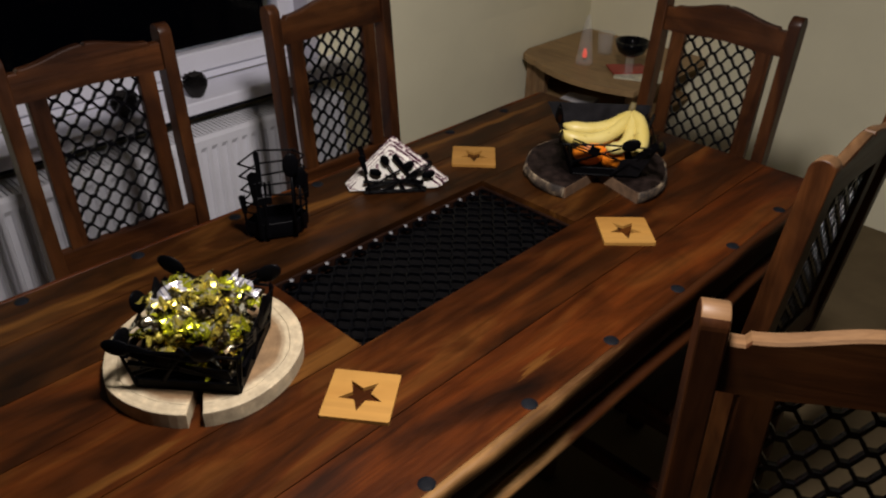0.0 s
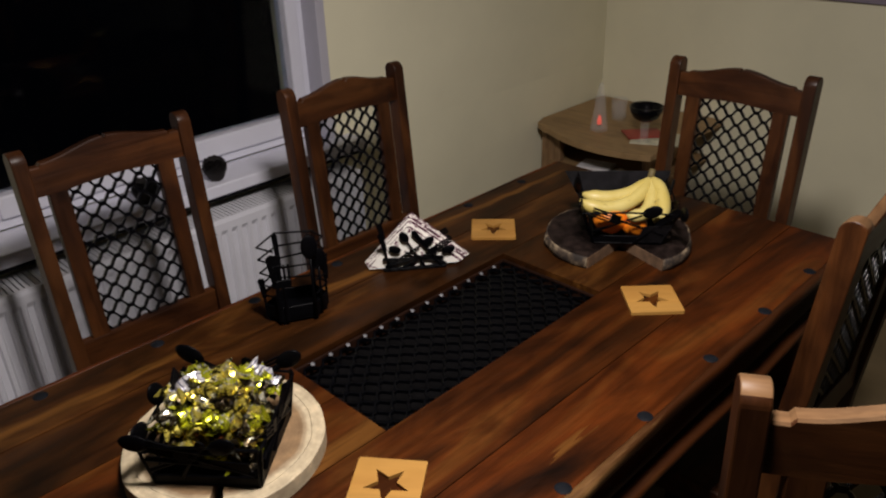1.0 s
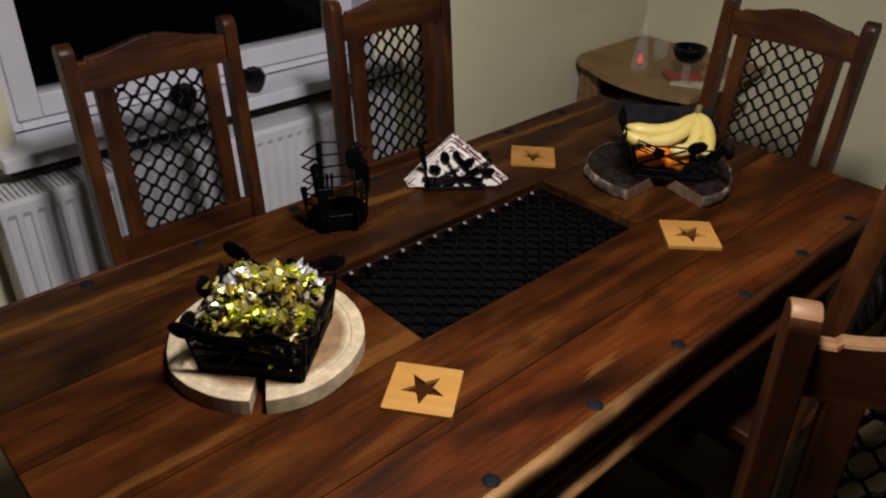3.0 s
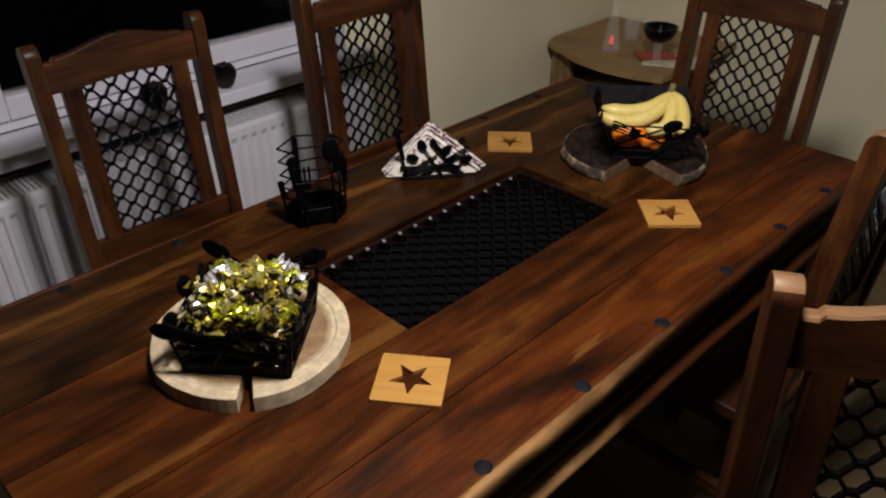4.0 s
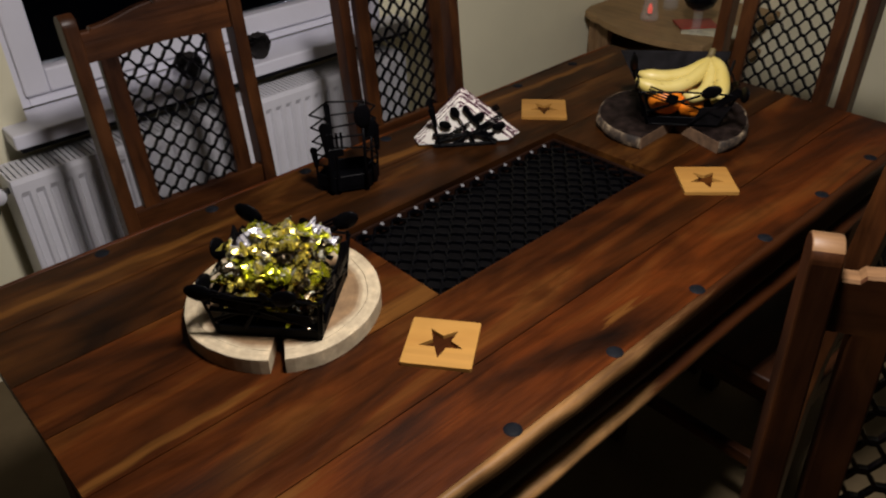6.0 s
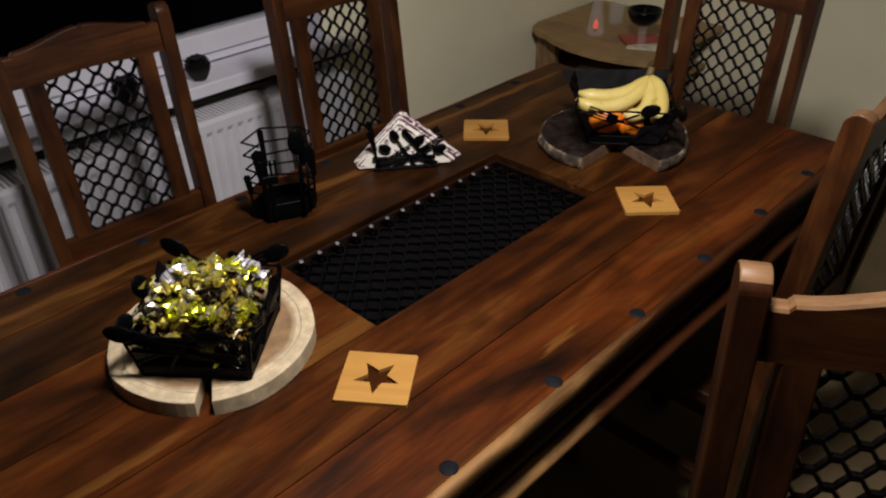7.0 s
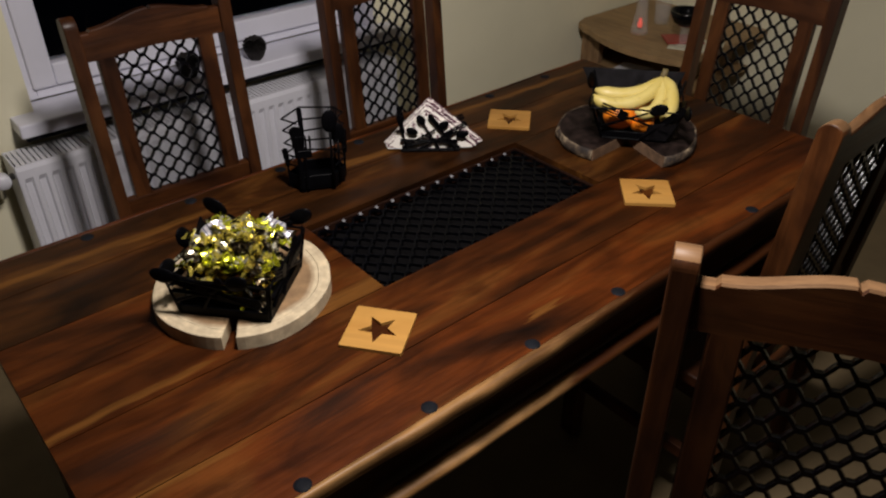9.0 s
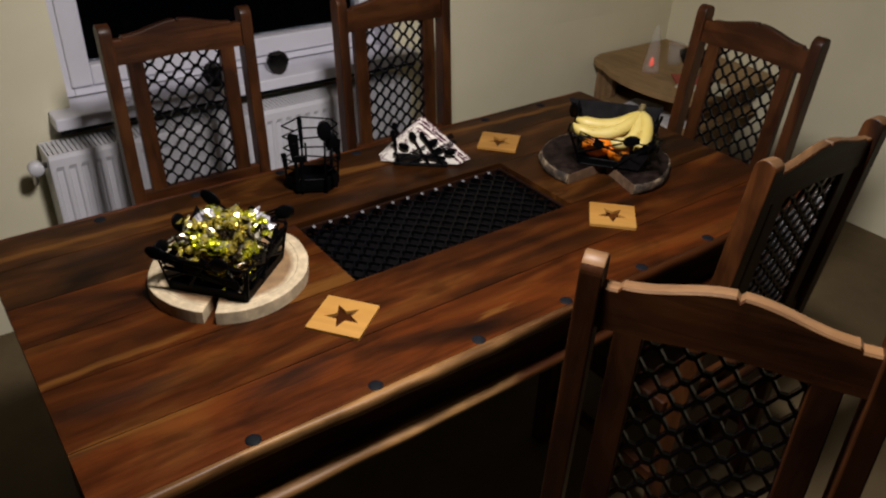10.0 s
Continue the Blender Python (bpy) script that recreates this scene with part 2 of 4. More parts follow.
wall_north = thing("wall_north", pose(0, 0, 0), "cream painted plaster wall with the window opening", "wall", kind="structure")
part("wall_below", box(BACK_X, WALL_X + 0.2, WALL_Y, WALL_Y + 0.3, 0, OPEN_Z0 - 0.03), M_WALL, wall_north)
part("wall_above", box(BACK_X, WALL_X + 0.2, WALL_Y, WALL_Y + 0.3, OPEN_Z1, CEIL), M_WALL, wall_north)
part("wall_beside", box(BACK_X, OPEN_X0, WALL_Y, WALL_Y + 0.3, OPEN_Z0 - 0.03, OPEN_Z1), M_WALL, wall_north)
part("wall_beside", box(OPEN_X1, WALL_X + 0.2, WALL_Y, WALL_Y + 0.3, OPEN_Z0 - 0.03, OPEN_Z1), M_WALL, wall_north)
tagged(part("wall_east", box(WALL_X, WALL_X + 0.2, BACK_Y - 0.2, WALL_Y, 0, CEIL), M_WALL), "cream painted plaster wall", "wall", kind="structure")
# south and west walls stay out of view; their dark colour limits bounce
tagged(part("wall_south", box(BACK_X - 0.2, WALL_X, BACK_Y - 0.2, BACK_Y, 0, CEIL), M_DIM), "unseen end wall, kept dark to cut bounced light", "wall", kind="structure")
tagged(part("wall_west", box(BACK_X - 0.2, BACK_X, BACK_Y, WALL_Y + 0.3, 0, CEIL), M_DIM), "unseen side wall, kept dark to cut bounced light", "wall", kind="structure")
tagged(part("ceiling", box(BACK_X - 0.2, WALL_X + 0.2, BACK_Y - 0.2, WALL_Y + 0.3, CEIL, CEIL + 0.1), M_CEIL), "white painted ceiling", "ceiling", kind="structure")
tagged(part("floor", box(BACK_X - 0.2, WALL_X + 0.2, BACK_Y - 0.2, WALL_Y + 0.3, -0.1, 0), M_FLOOR), "beige stone-look floor", "floor", kind="structure")


# ---- window ----
M_GLASS, nt, b = mat("window_glass", 0.02, 0, (0.9, 0.95, 1.0))
b.inputs["Transmission Weight"].default_value = 1.0
b.inputs["IOR"].default_value = 1.2
window = thing("window_1", pose(0, 0, 0), "white plastic window frame with dark night-time glass", "window", kind="structure")
FX0, FX1, FZ0, FZ1, FY = OPEN_X0, OPEN_X1 - 0.033, OPEN_Z0, OPEN_Z1, WALL_Y + 0.07
outer = bmesh.new()
for x0, x1, z0, z1 in ((FX0, FX0 + 0.035, FZ0, FZ1), (FX1 - 0.035, FX1, FZ0, FZ1), (FX0 + 0.035, FX1 - 0.035, FZ0, FZ0 + 0.035), (FX0 + 0.035, FX1 - 0.035, FZ1 - 0.035, FZ1)):
    box(x0, x1, FY, FY + 0.07, z0, z1, 0.004, 2, outer)
part("outer_frame", outer, M_PVC, window)
sash = bmesh.new()
SX0, SX1, SZ0, SZ1 = FX0 + 0.028, FX1 - 0.028, FZ0 + 0.030, FZ1 - 0.028
for x0, x1, z0, z1 in ((SX0, SX0 + 0.062, SZ0, SZ1), (SX1 - 0.044, SX1, SZ0, SZ1), (SX0 + 0.062, SX1 - 0.044, SZ0, SZ0 + 0.062), (SX0 + 0.062, SX1 - 0.044, SZ1 - 0.062, SZ1)):
    box(x0, x1, FY - 0.014, FY + 0.05, z0, z1, 0.006, 2, sash)
part("sash", sash, M_PVC, window)
part("reveal_lining", box(FX1 + 0.0005, OPEN_X1 + 0.001, WALL_Y - 0.002, FY + 0.12, FZ0, FZ1, 0.003), plain("lilac_grey_paint", (0.42, 0.41, 0.47), 0.7, 0, 0.06, 6, 90, 0.1), window, "grey painted reveal beside the frame")
pane = part("pane", box(SX0 + 0.05, SX1 - 0.03, FY + 0.02, FY + 0.026, SZ0 + 0.05, SZ1 - 0.05), M_GLASS, window, "dark window pane")
tagged(part("window_sill", box(0.238, 1.49, 1.918, WALL_Y + 0.075, 0.660, 0.697, 0.006, 3), M_PVC), "white moulded plastic window sill", "window sill", kind="structure")
# the shadow line below the sill, modelled as a black strip
part("sill_seal", box(0.25, 1.48, 1.9225, 1.99, 0.649, 0.6597), plain("black_sill_shadow", (0.004, 0.004, 0.005), 0.8, 0, 0.3, 30, 120, 0.1, 0.1), window, "black strip standing in for the shadow under the sill")


# ---- radiator ----
radiator = thing("radiator", pose(0, 0, 0), "white enamel panel radiator with ribbed front, under the window", "radiator")
RX0, RX1, RY0, RY1, RZ0, RZ1 = 0.190, 1.42, 1.862, 1.985, 0.10, 0.616
rib = bmesh.new()
cols = []
n = int((RX1 - RX0) / 0.0333)
step = (RX1 - RX0) / n
for i in range(n):
    x = RX0 + i * step
    cols += [(x, 0.0), (x + step * 0.28, 0.0), (x + step * 0.42, 0.007), (x + step * 0.86, 0.007)]
cols.append((RX1, 0.0))
rows_z = [(RZ0, 0), (RZ0 + 0.045, 0), (RZ0 + 0.06, 1), (RZ1 - 0.05, 1), (RZ1 - 0.035, 0), (RZ1 - 0.012, 0), (RZ1, -0.6)]
grid = [[rib.verts.new((x, RY0 + d * max(k, 0) - 0.006 * min(k, 0), z)) for x, d in cols] for z, k in rows_z]
for r0, r1 in zip(grid, grid[1:]):
    for i in range(len(cols) - 1):
        rib.faces.new((r0[i], r0[i + 1], r1[i + 1], r1[i]))
part("front_panel", rib, M_RAD, radiator)
part("side_cover", box(RX0 - 0.002, RX0 + 0.003, RY0 + 0.002, RY1, RZ0 + 0.02, RZ1 - 0.002, 0.0015), M_RAD, radiator)
part("side_cover", box(RX1 - 0.003, RX1 + 0.002, RY0 + 0.002, RY1, RZ0 + 0.02, RZ1 - 0.002, 0.0015), M_RAD, radiator)
part("back_panel", box(RX0, RX1, RY1 - 0.006, RY1, RZ0, RZ1 - 0.01), M_RAD, radiator)
grille = bmesh.new()
box(RX0, RX1, RY0 + 0.004, RY0 + 0.012, RZ1 - 0.004, RZ1, 0, 1, grille)
box(RX0, RX1, RY1 - 0.012, RY1 - 0.006, RZ1 - 0.004, RZ1, 0, 1, grille)
for i in range(int((RX1 - RX0) / 0.013)):
    x = RX0 + 0.006 + i * 0.013
    box(x, x + 0.0095, RY0 + 0.012, RY1 - 0.012, RZ1 - 0.004, RZ1, 0, 1, grille)
part("top_grille", grille, M_RAD, radiator)
part("bracket", box(0.4, 0.44, RY1, WALL_Y, 0.2, 0.5), M_RAD, radiator)
part("bracket", box(1.15, 1.19, RY1, WALL_Y, 0.2, 0.5), M_RAD, radiator)
valve = part("valve", moved(lathe([(0, 0), (0.009, 0), (0.009, 0.03), (0.013, 0.031), (0.013, 0.045), (0.0, 0.046)], 14), pose(RX0, 1.905, 0.578, 0, -90, 0)), M_STEEL, radiator, "nickel radiator valve", True)
part("thermostat_head", moved(lathe([(0, 0), (0.016, 0), (0.021, 0.006), (0.021, 0.03), (0.017, 0.036), (0, 0.037)], 20), pose(RX0 - 0.034, 1.912, 0.578, 90, 0, 0)), M_RAD, valve, "white round thermostat knob", True)
part("pipe", sweep([(RX0 - 0.034, 1.92, 0.57), (RX0 - 0.034, 1.95, 0.54), (RX0 - 0.034, 1.97, 0.5), (RX0 - 0.034, 2.02, 0.49)], 0.008, 8), M_STEEL, valve, "", True)


# ---- jali lattice ----
PITCH, RISE = 0.0465, 0.0206


def lattice_strip(length, amp, thick, depth, phase, half=PITCH / 2):
    """A wavy iron strip along x with flat crests that touch the next strip."""
    bm = bmesh.new()
    pts = []
    n = int(round(length / half)) + 1
    for i in range(n + 1):
        x0 = -length / 2 + (i - 0.5) * half
        s = amp if (i + phase) % 2 else -amp
        for f, k, q in ((0.16, 0.50, 0.95), (0.29, 0.80, 0.46), (0.71, 0.80, 0.46), (0.84, 0.50, 0.95)):
            pts.append((x0 + f * half, s * k, q))
    pts = [(min(max(x, -length / 2), length / 2), z, q) for x, z, q in pts]
    pts = [p for i, p in enumerate(pts) if i == 0 or p[0] - pts[i - 1][0] > 1e-5]
    rows = []
    for x, z, q in pts:
        rows.append([bm.verts.new((x, y, z + t * q)) for y, t in ((-depth / 2, -thick / 2), (depth / 2, -thick / 2), (depth / 2, thick / 2), (-depth / 2, thick / 2))])
    for a, b in zip(rows, rows[1:]):
        for k in range(4):
            bm.faces.new((a[k], a[(k + 1) % 4], b[(k + 1) % 4], b[k]))
    bm.faces.new(rows[0])
    bm.faces.new(rows[-1][::-1])
    return bm


def lattice(parent, m, length, height, depth=0.0075, thick=0.0092, pitch=PITCH, rise=RISE, iron=None):
    n = max(2, int(round(height / rise)))
    rise = height / n
    meshes = [to_mesh("lattice_strip", finish(lattice_strip(length, rise / 2, thick, depth, ph, pitch / 2)), iron or M_LATTICE) for ph in (0, 1)]
    for i in range(n):
        ob = new("lattice_strip", meshes[i % 2])
        ob.parent = parent
        ob.matrix_local = m @ Matrix.Translation((0, 0, (i + 0.5) * rise - height / 2))


# ---- dining table ----
TX0, TX1, TY0, TY1, TZ = -0.063, 1.578, 0.387, 1.188, 0.765
IX0, IX1, IY0, IY1 = 0.488, 1.045, 0.677, 0.925
table = thing("dining_table", pose(0, 0, 0), "dark rosewood dining table with an iron lattice inset in its top", "table")
TOP = 0.024


def plank(x0, x1, y0, y1, wood):
    g = 0.0009
    bm = box(x0 + g, x1 - g, y0 + g, y1 - g, TZ - TOP, TZ)
    return part("plank", bm, wood, table)


for x0, x1, y0, y1 in ((TX0, TX1, TY0 + 0.013, 0.527), (TX0, TX1, 0.527, IY0), (TX0, IX0, IY0, 0.80), (TX0, IX0, 0.80, IY1),
                       (IX1, TX1, IY0, IY1), (TX0, TX1, IY1, 1.06), (TX0, TX1, 1.06, TY1 - 0.012)):
    # reddest plank at the near edge, browner and darker ones farther off
    plank(x0, x1, y0, y1, M_TABLE_BROWN if y0 > 0.9 or (x0 > 1 and y0 > 0.6) else M_TABLE if y0 < 0.5 else M_TABLE_MID)


def wavy_lip(x0, x1, y, z0, z1, out, waves, seed):
    """A rounded edge whose line wanders a little, as sapwood left at the rim of a board."""
    bm = bmesh.new()
    rings = []
    n = 90
    for i in range(n + 1):
        x = x0 + (x1 - x0) * i / n
        w = waves * noise.noise((x * 3.1, seed, 0.0)) + 0.4 * waves * noise.noise((x * 11.0, seed, 3.0))
        ring = []
        for k in range(11):
            a = math.pi * k / 10
            ring.append(bm.verts.new((x, y + (out + w) * max(math.sin(a), 0.0) ** 0.6, (z0 + z1) / 2 + (z1 - z0) / 2 * math.copysign(abs(math.cos(a)) ** 0.6, math.cos(a)))))
        rings.append(ring)
    for r0, r1 in zip(rings, rings[1:]):
        for k in range(10):
            bm.faces.new((r0[k], r1[k], r1[k + 1], r0[k + 1]))
        bm.faces.new((r0[0], r0[10], r1[10], r1[0]))
    bm.faces.new(rings[0])
    bm.faces.new(rings[-1])
    return bm


part("edge_moulding", wavy_lip(TX0, TX1, TY0 + 0.0135, TZ - TOP - 0.002, TZ, -0.0135, 0.0075, 1.0), M_LIP, table, "pale rounded sapwood edge", True)
part("edge_moulding", wavy_lip(TX0, TX1, TY1 - 0.0125, TZ - TOP, TZ, 0.014, 0.003, 5.0), M_TABLE, table, "", True)
part("apron", box(TX0 + 0.03, TX1 - 0.03, TY0 + 0.03, TY0 + 0.055, TZ - 0.128, TZ - TOP, 0.002), M_TABLE, table)
part("apron", box(TX0 + 0.03, TX1 - 0.03, TY1 - 0.055, TY1 - 0.03, TZ - 0.128, TZ - TOP, 0.002), M_TABLE, table)
part("apron", box(TX0 + 0.03, TX0 + 0.055, TY0 + 0.055, TY1 - 0.055, TZ - 0.128, TZ - TOP, 0.002), M_TABLE_END, table)
part("apron", box(TX1 - 0.055, TX1 - 0.03, TY0 + 0.055, TY1 - 0.055, TZ - 0.128, TZ - TOP, 0.002), M_TABLE_END, table)
part("lower_moulding", wavy_lip(TX0 + 0.01, TX1 - 0.01, TY0 + 0.022, TZ - 0.124, TZ - 0.104, -0.028, 0.005, 8.0), M_LIP, table, "pale worn lower moulding", True)
for x0 in (TX0 + 0.035, TX1 - 0.125):
    for y0 in (TY0 + 0.035, TY1 - 0.125):
        part("leg", box(x0, x0 + 0.09, y0, y0 + 0.09, 0, TZ - TOP - 0.001, 0.006), M_TABLE_LEG, table)

# inset: a wooden rim and the sunken lattice
RIM = 0.007
M_RIM = plain("dark_inset_rim", (0.011, 0.0042, 0.0022), 0.6, 0, 0.4, 30, 120, 0.2, 0.1)
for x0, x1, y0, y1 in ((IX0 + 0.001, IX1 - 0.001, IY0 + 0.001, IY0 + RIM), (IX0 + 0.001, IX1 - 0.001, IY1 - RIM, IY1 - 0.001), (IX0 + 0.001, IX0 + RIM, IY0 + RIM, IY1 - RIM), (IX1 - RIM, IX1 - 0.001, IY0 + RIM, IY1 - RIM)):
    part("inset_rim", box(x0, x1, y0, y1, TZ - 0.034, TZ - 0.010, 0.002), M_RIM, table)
lattice(table, pose((IX0 + IX1) / 2, (IY0 + IY1) / 2, TZ - 0.017, -90, 0, 0), IX1 - IX0 - 2 * RIM, IY1 - IY0 - 2 * RIM, 0.006, 0.0062, 0.0397, 0.0178, M_INSET)

part("inset_backing", box(IX0 - 0.02, IX1 + 0.02, IY0 - 0.02, IY1 + 0.02, TZ - 0.052, TZ - 0.040), plain("black_inset_board", (0.0022, 0.0020, 0.0022), 0.8, 0, 0.4, 20, 120, 0.1, 0.04), table, "black board under the lattice")

# tabs fixing the lattice to the far rim, their glints painted as pale metal
tab = to_mesh("fixing_tab", finish(lathe([(0.0042, 0.0), (0.0038, 0.0006), (0.002, 0.0011), (0, 0.0012)], 12), True), plain("pale_glint_metal", (0.10, 0.10, 0.11), 0.55, 0.0, 0.85, 26, 200, 0.1))
for i in range(13):
    ob = new("fixing_tab", tab)
    ob.parent = table
    ob.matrix_local = pose(IX0 + 0.038 + 0.0397 * i, IY1 - 0.0115, TZ - 0.0108, 20, 0, 0)

# iron nails along the rim
nail = to_mesh("nail", finish(lathe([(0.0125, 0.0), (0.0112, 0.0012), (0.006, 0.0020), (0, 0.0023)], 14), True), plain("iron_nail", (0.006, 0.0068, 0.009), 0.6, 0, 0.3, 60, 200, 0.2, 0.06))
for y in (0.411, 1.160):
    for i in range(8):
        x = 0.160 + 0.2055 * i
        if x < TX1 - 0.02:
            ob = new("nail", nail)
            ob.parent = table
            ob.matrix_local = pose(x, y, TZ - 0.0002)


# ---- dining chairs ----
BACK_LEAN = 0.052


def back_y(z):
    """The line of the back: upright below the seat, leaning back above it."""
    return 0.0 if z < 0.45 else -BACK_LEAN * ((z - 0.45) / 0.58) 


def bent_post(x, w, d, z0, z1, name, parent, material):
    """A post along the line of the back; one that ends above the crest has its top rounded from front to back."""
    bm = bmesh.new()
    rings = []
    scroll = d / 2 if z1 > 1.0 else 0.0
    levels = [(z0 + (z1 - scroll - z0) * i / 10, 1.0) for i in range(11)]
    if scroll:
        levels += [(z1 - scroll + scroll * math.sin(a), math.cos(a)) for a in (math.radians(q) for q in (12, 24, 36, 48, 60, 72, 82))]
    for z, k in levels:
        y = back_y(z)
        rings.append([bm.verts.new((x + sx * w / 2, y + sy * d / 2 * k, z)) for sx, sy in ((-1, -1), (1, -1), (1, 1), (-1, 1))])
    for a, b in zip(rings, rings[1:]):
        for k in range(4):
            bm.faces.new((a[k], a[(k + 1) % 4], b[(k + 1) % 4], b[k]))
    bm.faces.new(rings[0][::-1])
    bm.faces.new(rings[-1])
    finish(bm)
    corners = [e for e in bm.edges if len(e.link_faces) == 2 and abs(e.verts[0].co.x - e.verts[1].co.x) < 1e-6 and e.calc_face_angle() > 1.0]
    bmesh.ops.bevel(bm, geom=corners, offset=0.0025, segments=2, affect="EDGES", profile=0.5)
    for f in bm.faces:
        f.smooth = bool(scroll) and 0.2 < abs(f.normal.z) < 0.999
    return part(name, bm, material, parent)


def crest(parent, half):
    """The top rail: low ends, two swept shoulders and a small nick in the middle."""
    bm = bmesh.new()
    n = 64
    front = []
    for i in range(n + 1):
        u = -1 + 2 * i / n
        a = abs(u)
        top = 0.998 + 0.024 * (0.5 + 0.5 * math.cos(math.pi * min(a / 0.86, 1.0))) + (0.006 if a < 0.86 else 0.0)
        if a < 0.03:
            top -= 0.006
        bottom = 0.938 + 0.006 * math.cos(math.pi * min(a, 0.6) / 1.2)
        front.append((u * half, bottom, top))
    rings = []
    for x, zb, zt in front:
        rings.append([bm.verts.new((x, back_y(z) + dy, z)) for dy, z in ((-0.011, zb), (0.011, zb), (0.011, zt - 0.003), (0.0085, zt), (-0.0085, zt), (-0.011, zt - 0.003))])
    for r0, r1 in zip(rings, rings[1:]):
        for k in range(6):
            bm.faces.new((r0[k], r0[(k + 1) % 6], r1[(k + 1) % 6], r1[k]))
    bm.faces.new(rings[0])
    bm.faces.new(rings[-1][::-1])
    return part("crest_rail", bm, M_CHAIR_X, parent)


def dining_chair(m, label):
    chair = thing("dining_chair", m, label, "chair", "chairs round the table")
    hw = 0.179
    for s in (-1, 1):
        bent_post(s * hw, 0.031, 0.042, 0, 1.037, "back_post", chair, M_CHAIR_UP)
        bent_post(s * 0.1195, 0.039, 0.022, 0.56, 0.938, "stile", chair, M_CHAIR_UP)
        part("front_leg", box(s * 0.175 - 0.020, s * 0.175 + 0.020, 0.365, 0.405, 0, 0.402, 0.003), M_CHAIR_UP, chair)
        part("side_rail", box(s * 0.172 - 0.011, s * 0.172 + 0.011, 0.017, 0.365, 0.347, 0.402, 0.002), M_CHAIR_Y, chair)
        part("stretcher", box(s * 0.172 - 0.010, s * 0.172 + 0.010, 0.017, 0.365, 0.16, 0.19, 0.002), M_CHAIR_Y, chair)
    crest(chair, hw - 0.0155)
    part("lower_rail", box(-hw + 0.0155, hw - 0.0155, back_y(0.57) - 0.012, back_y(0.57) + 0.012, 0.53, 0.60, 0.003), M_CHAIR_X, chair)
    part("back_rail", box(-hw + 0.0155, hw - 0.0155, -0.011, 0.011, 0.347, 0.402, 0.002), M_CHAIR_X, chair)
    part("front_rail", box(-0.155, 0.155, 0.372, 0.394, 0.347, 0.402, 0.002), M_CHAIR_X, chair)
    part("seat", box(-0.210, 0.210, 0.018, 0.43, 0.402, 0.432, 0.006, 3), M_CHAIR_X, chair)
    lean = math.degrees(math.atan2(back_y(0.60) - back_y(0.945), 0.345))
    lattice(chair, pose(0, (back_y(0.60) + back_y(0.942)) / 2, 0.771, lean, 0, 0), 0.204, 0.350)
    return chair


chair = dining_chair(pose(0.516, 1.595 - BACK_LEAN, 0, 0, 0, 180), "rosewood dining chair with iron lattice back, before the radiator")
copy = lambda m, label: tagged(copy_thing(chair, m), label)
copy(pose(1.140, 1.557 - BACK_LEAN, 0, 0, 0, 180), "rosewood dining chair with iron lattice back, beside the window corner")
copy(pose(1.841 - BACK_LEAN, 0.806, 0, 0, 0, 90), "rosewood dining chair with iron lattice back, at the table's end")
side_chair = copy(pose(1.255, 0.260 + BACK_LEAN, 0, 0, 0, 0), "rosewood dining chair with iron lattice back, pushed under the table")
turned_chair = copy(pose(0.658, 0.027, 0, 0, 0, 121) @ pose(0, BACK_LEAN, 0) @ Matrix.Diagonal((1.024, 1.024, 1.024, 1)), "rosewood dining chair with iron lattice back, turned away from the table")

# lamp highlight on the two near chairs' top faces, painted as paler wood
M_TOP_SHEEN = sheesham("rosewood_top_sheen", 0, (0.05, 0.025, 0.012), (0.12, 0.065, 0.03), (0.17, 0.095, 0.045), (0.22, 0.13, 0.065), 0.7, 0.42, gloss=0.2)
for near_chair in (side_chair, turned_chair):
    for ob in near_chair.children:
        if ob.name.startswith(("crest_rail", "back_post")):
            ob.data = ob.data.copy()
            ob.data.materials.append(M_TOP_SHEEN)
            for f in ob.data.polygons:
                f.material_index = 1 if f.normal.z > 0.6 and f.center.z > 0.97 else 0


# ---- small ironwork: cutlery shapes ----
def ellipsoid(m, bm, sub=(12, 8)):
    bmesh.ops.create_uvsphere(bm, u_segments=sub[0], v_segments=sub[1], radius=1.0, matrix=m)
    return bm


def between(a, b):
    """A frame at a whose x axis runs to b, and whose z axis stays as near upright as it can."""
    a, b = Vector(a), Vector(b)
    x = (b - a).normalized()
    up = Vector((0, 0, 1)) if abs(x.z) < 0.95 else Vector((1, 0, 0))
    y = up.cross(x).normalized()
    z = x.cross(y)
    return Matrix(((x.x, y.x, z.x, a.x), (x.y, y.y, z.y, a.y), (x.z, y.z, z.z, a.z), (0, 0, 0, 1))), (b - a).length


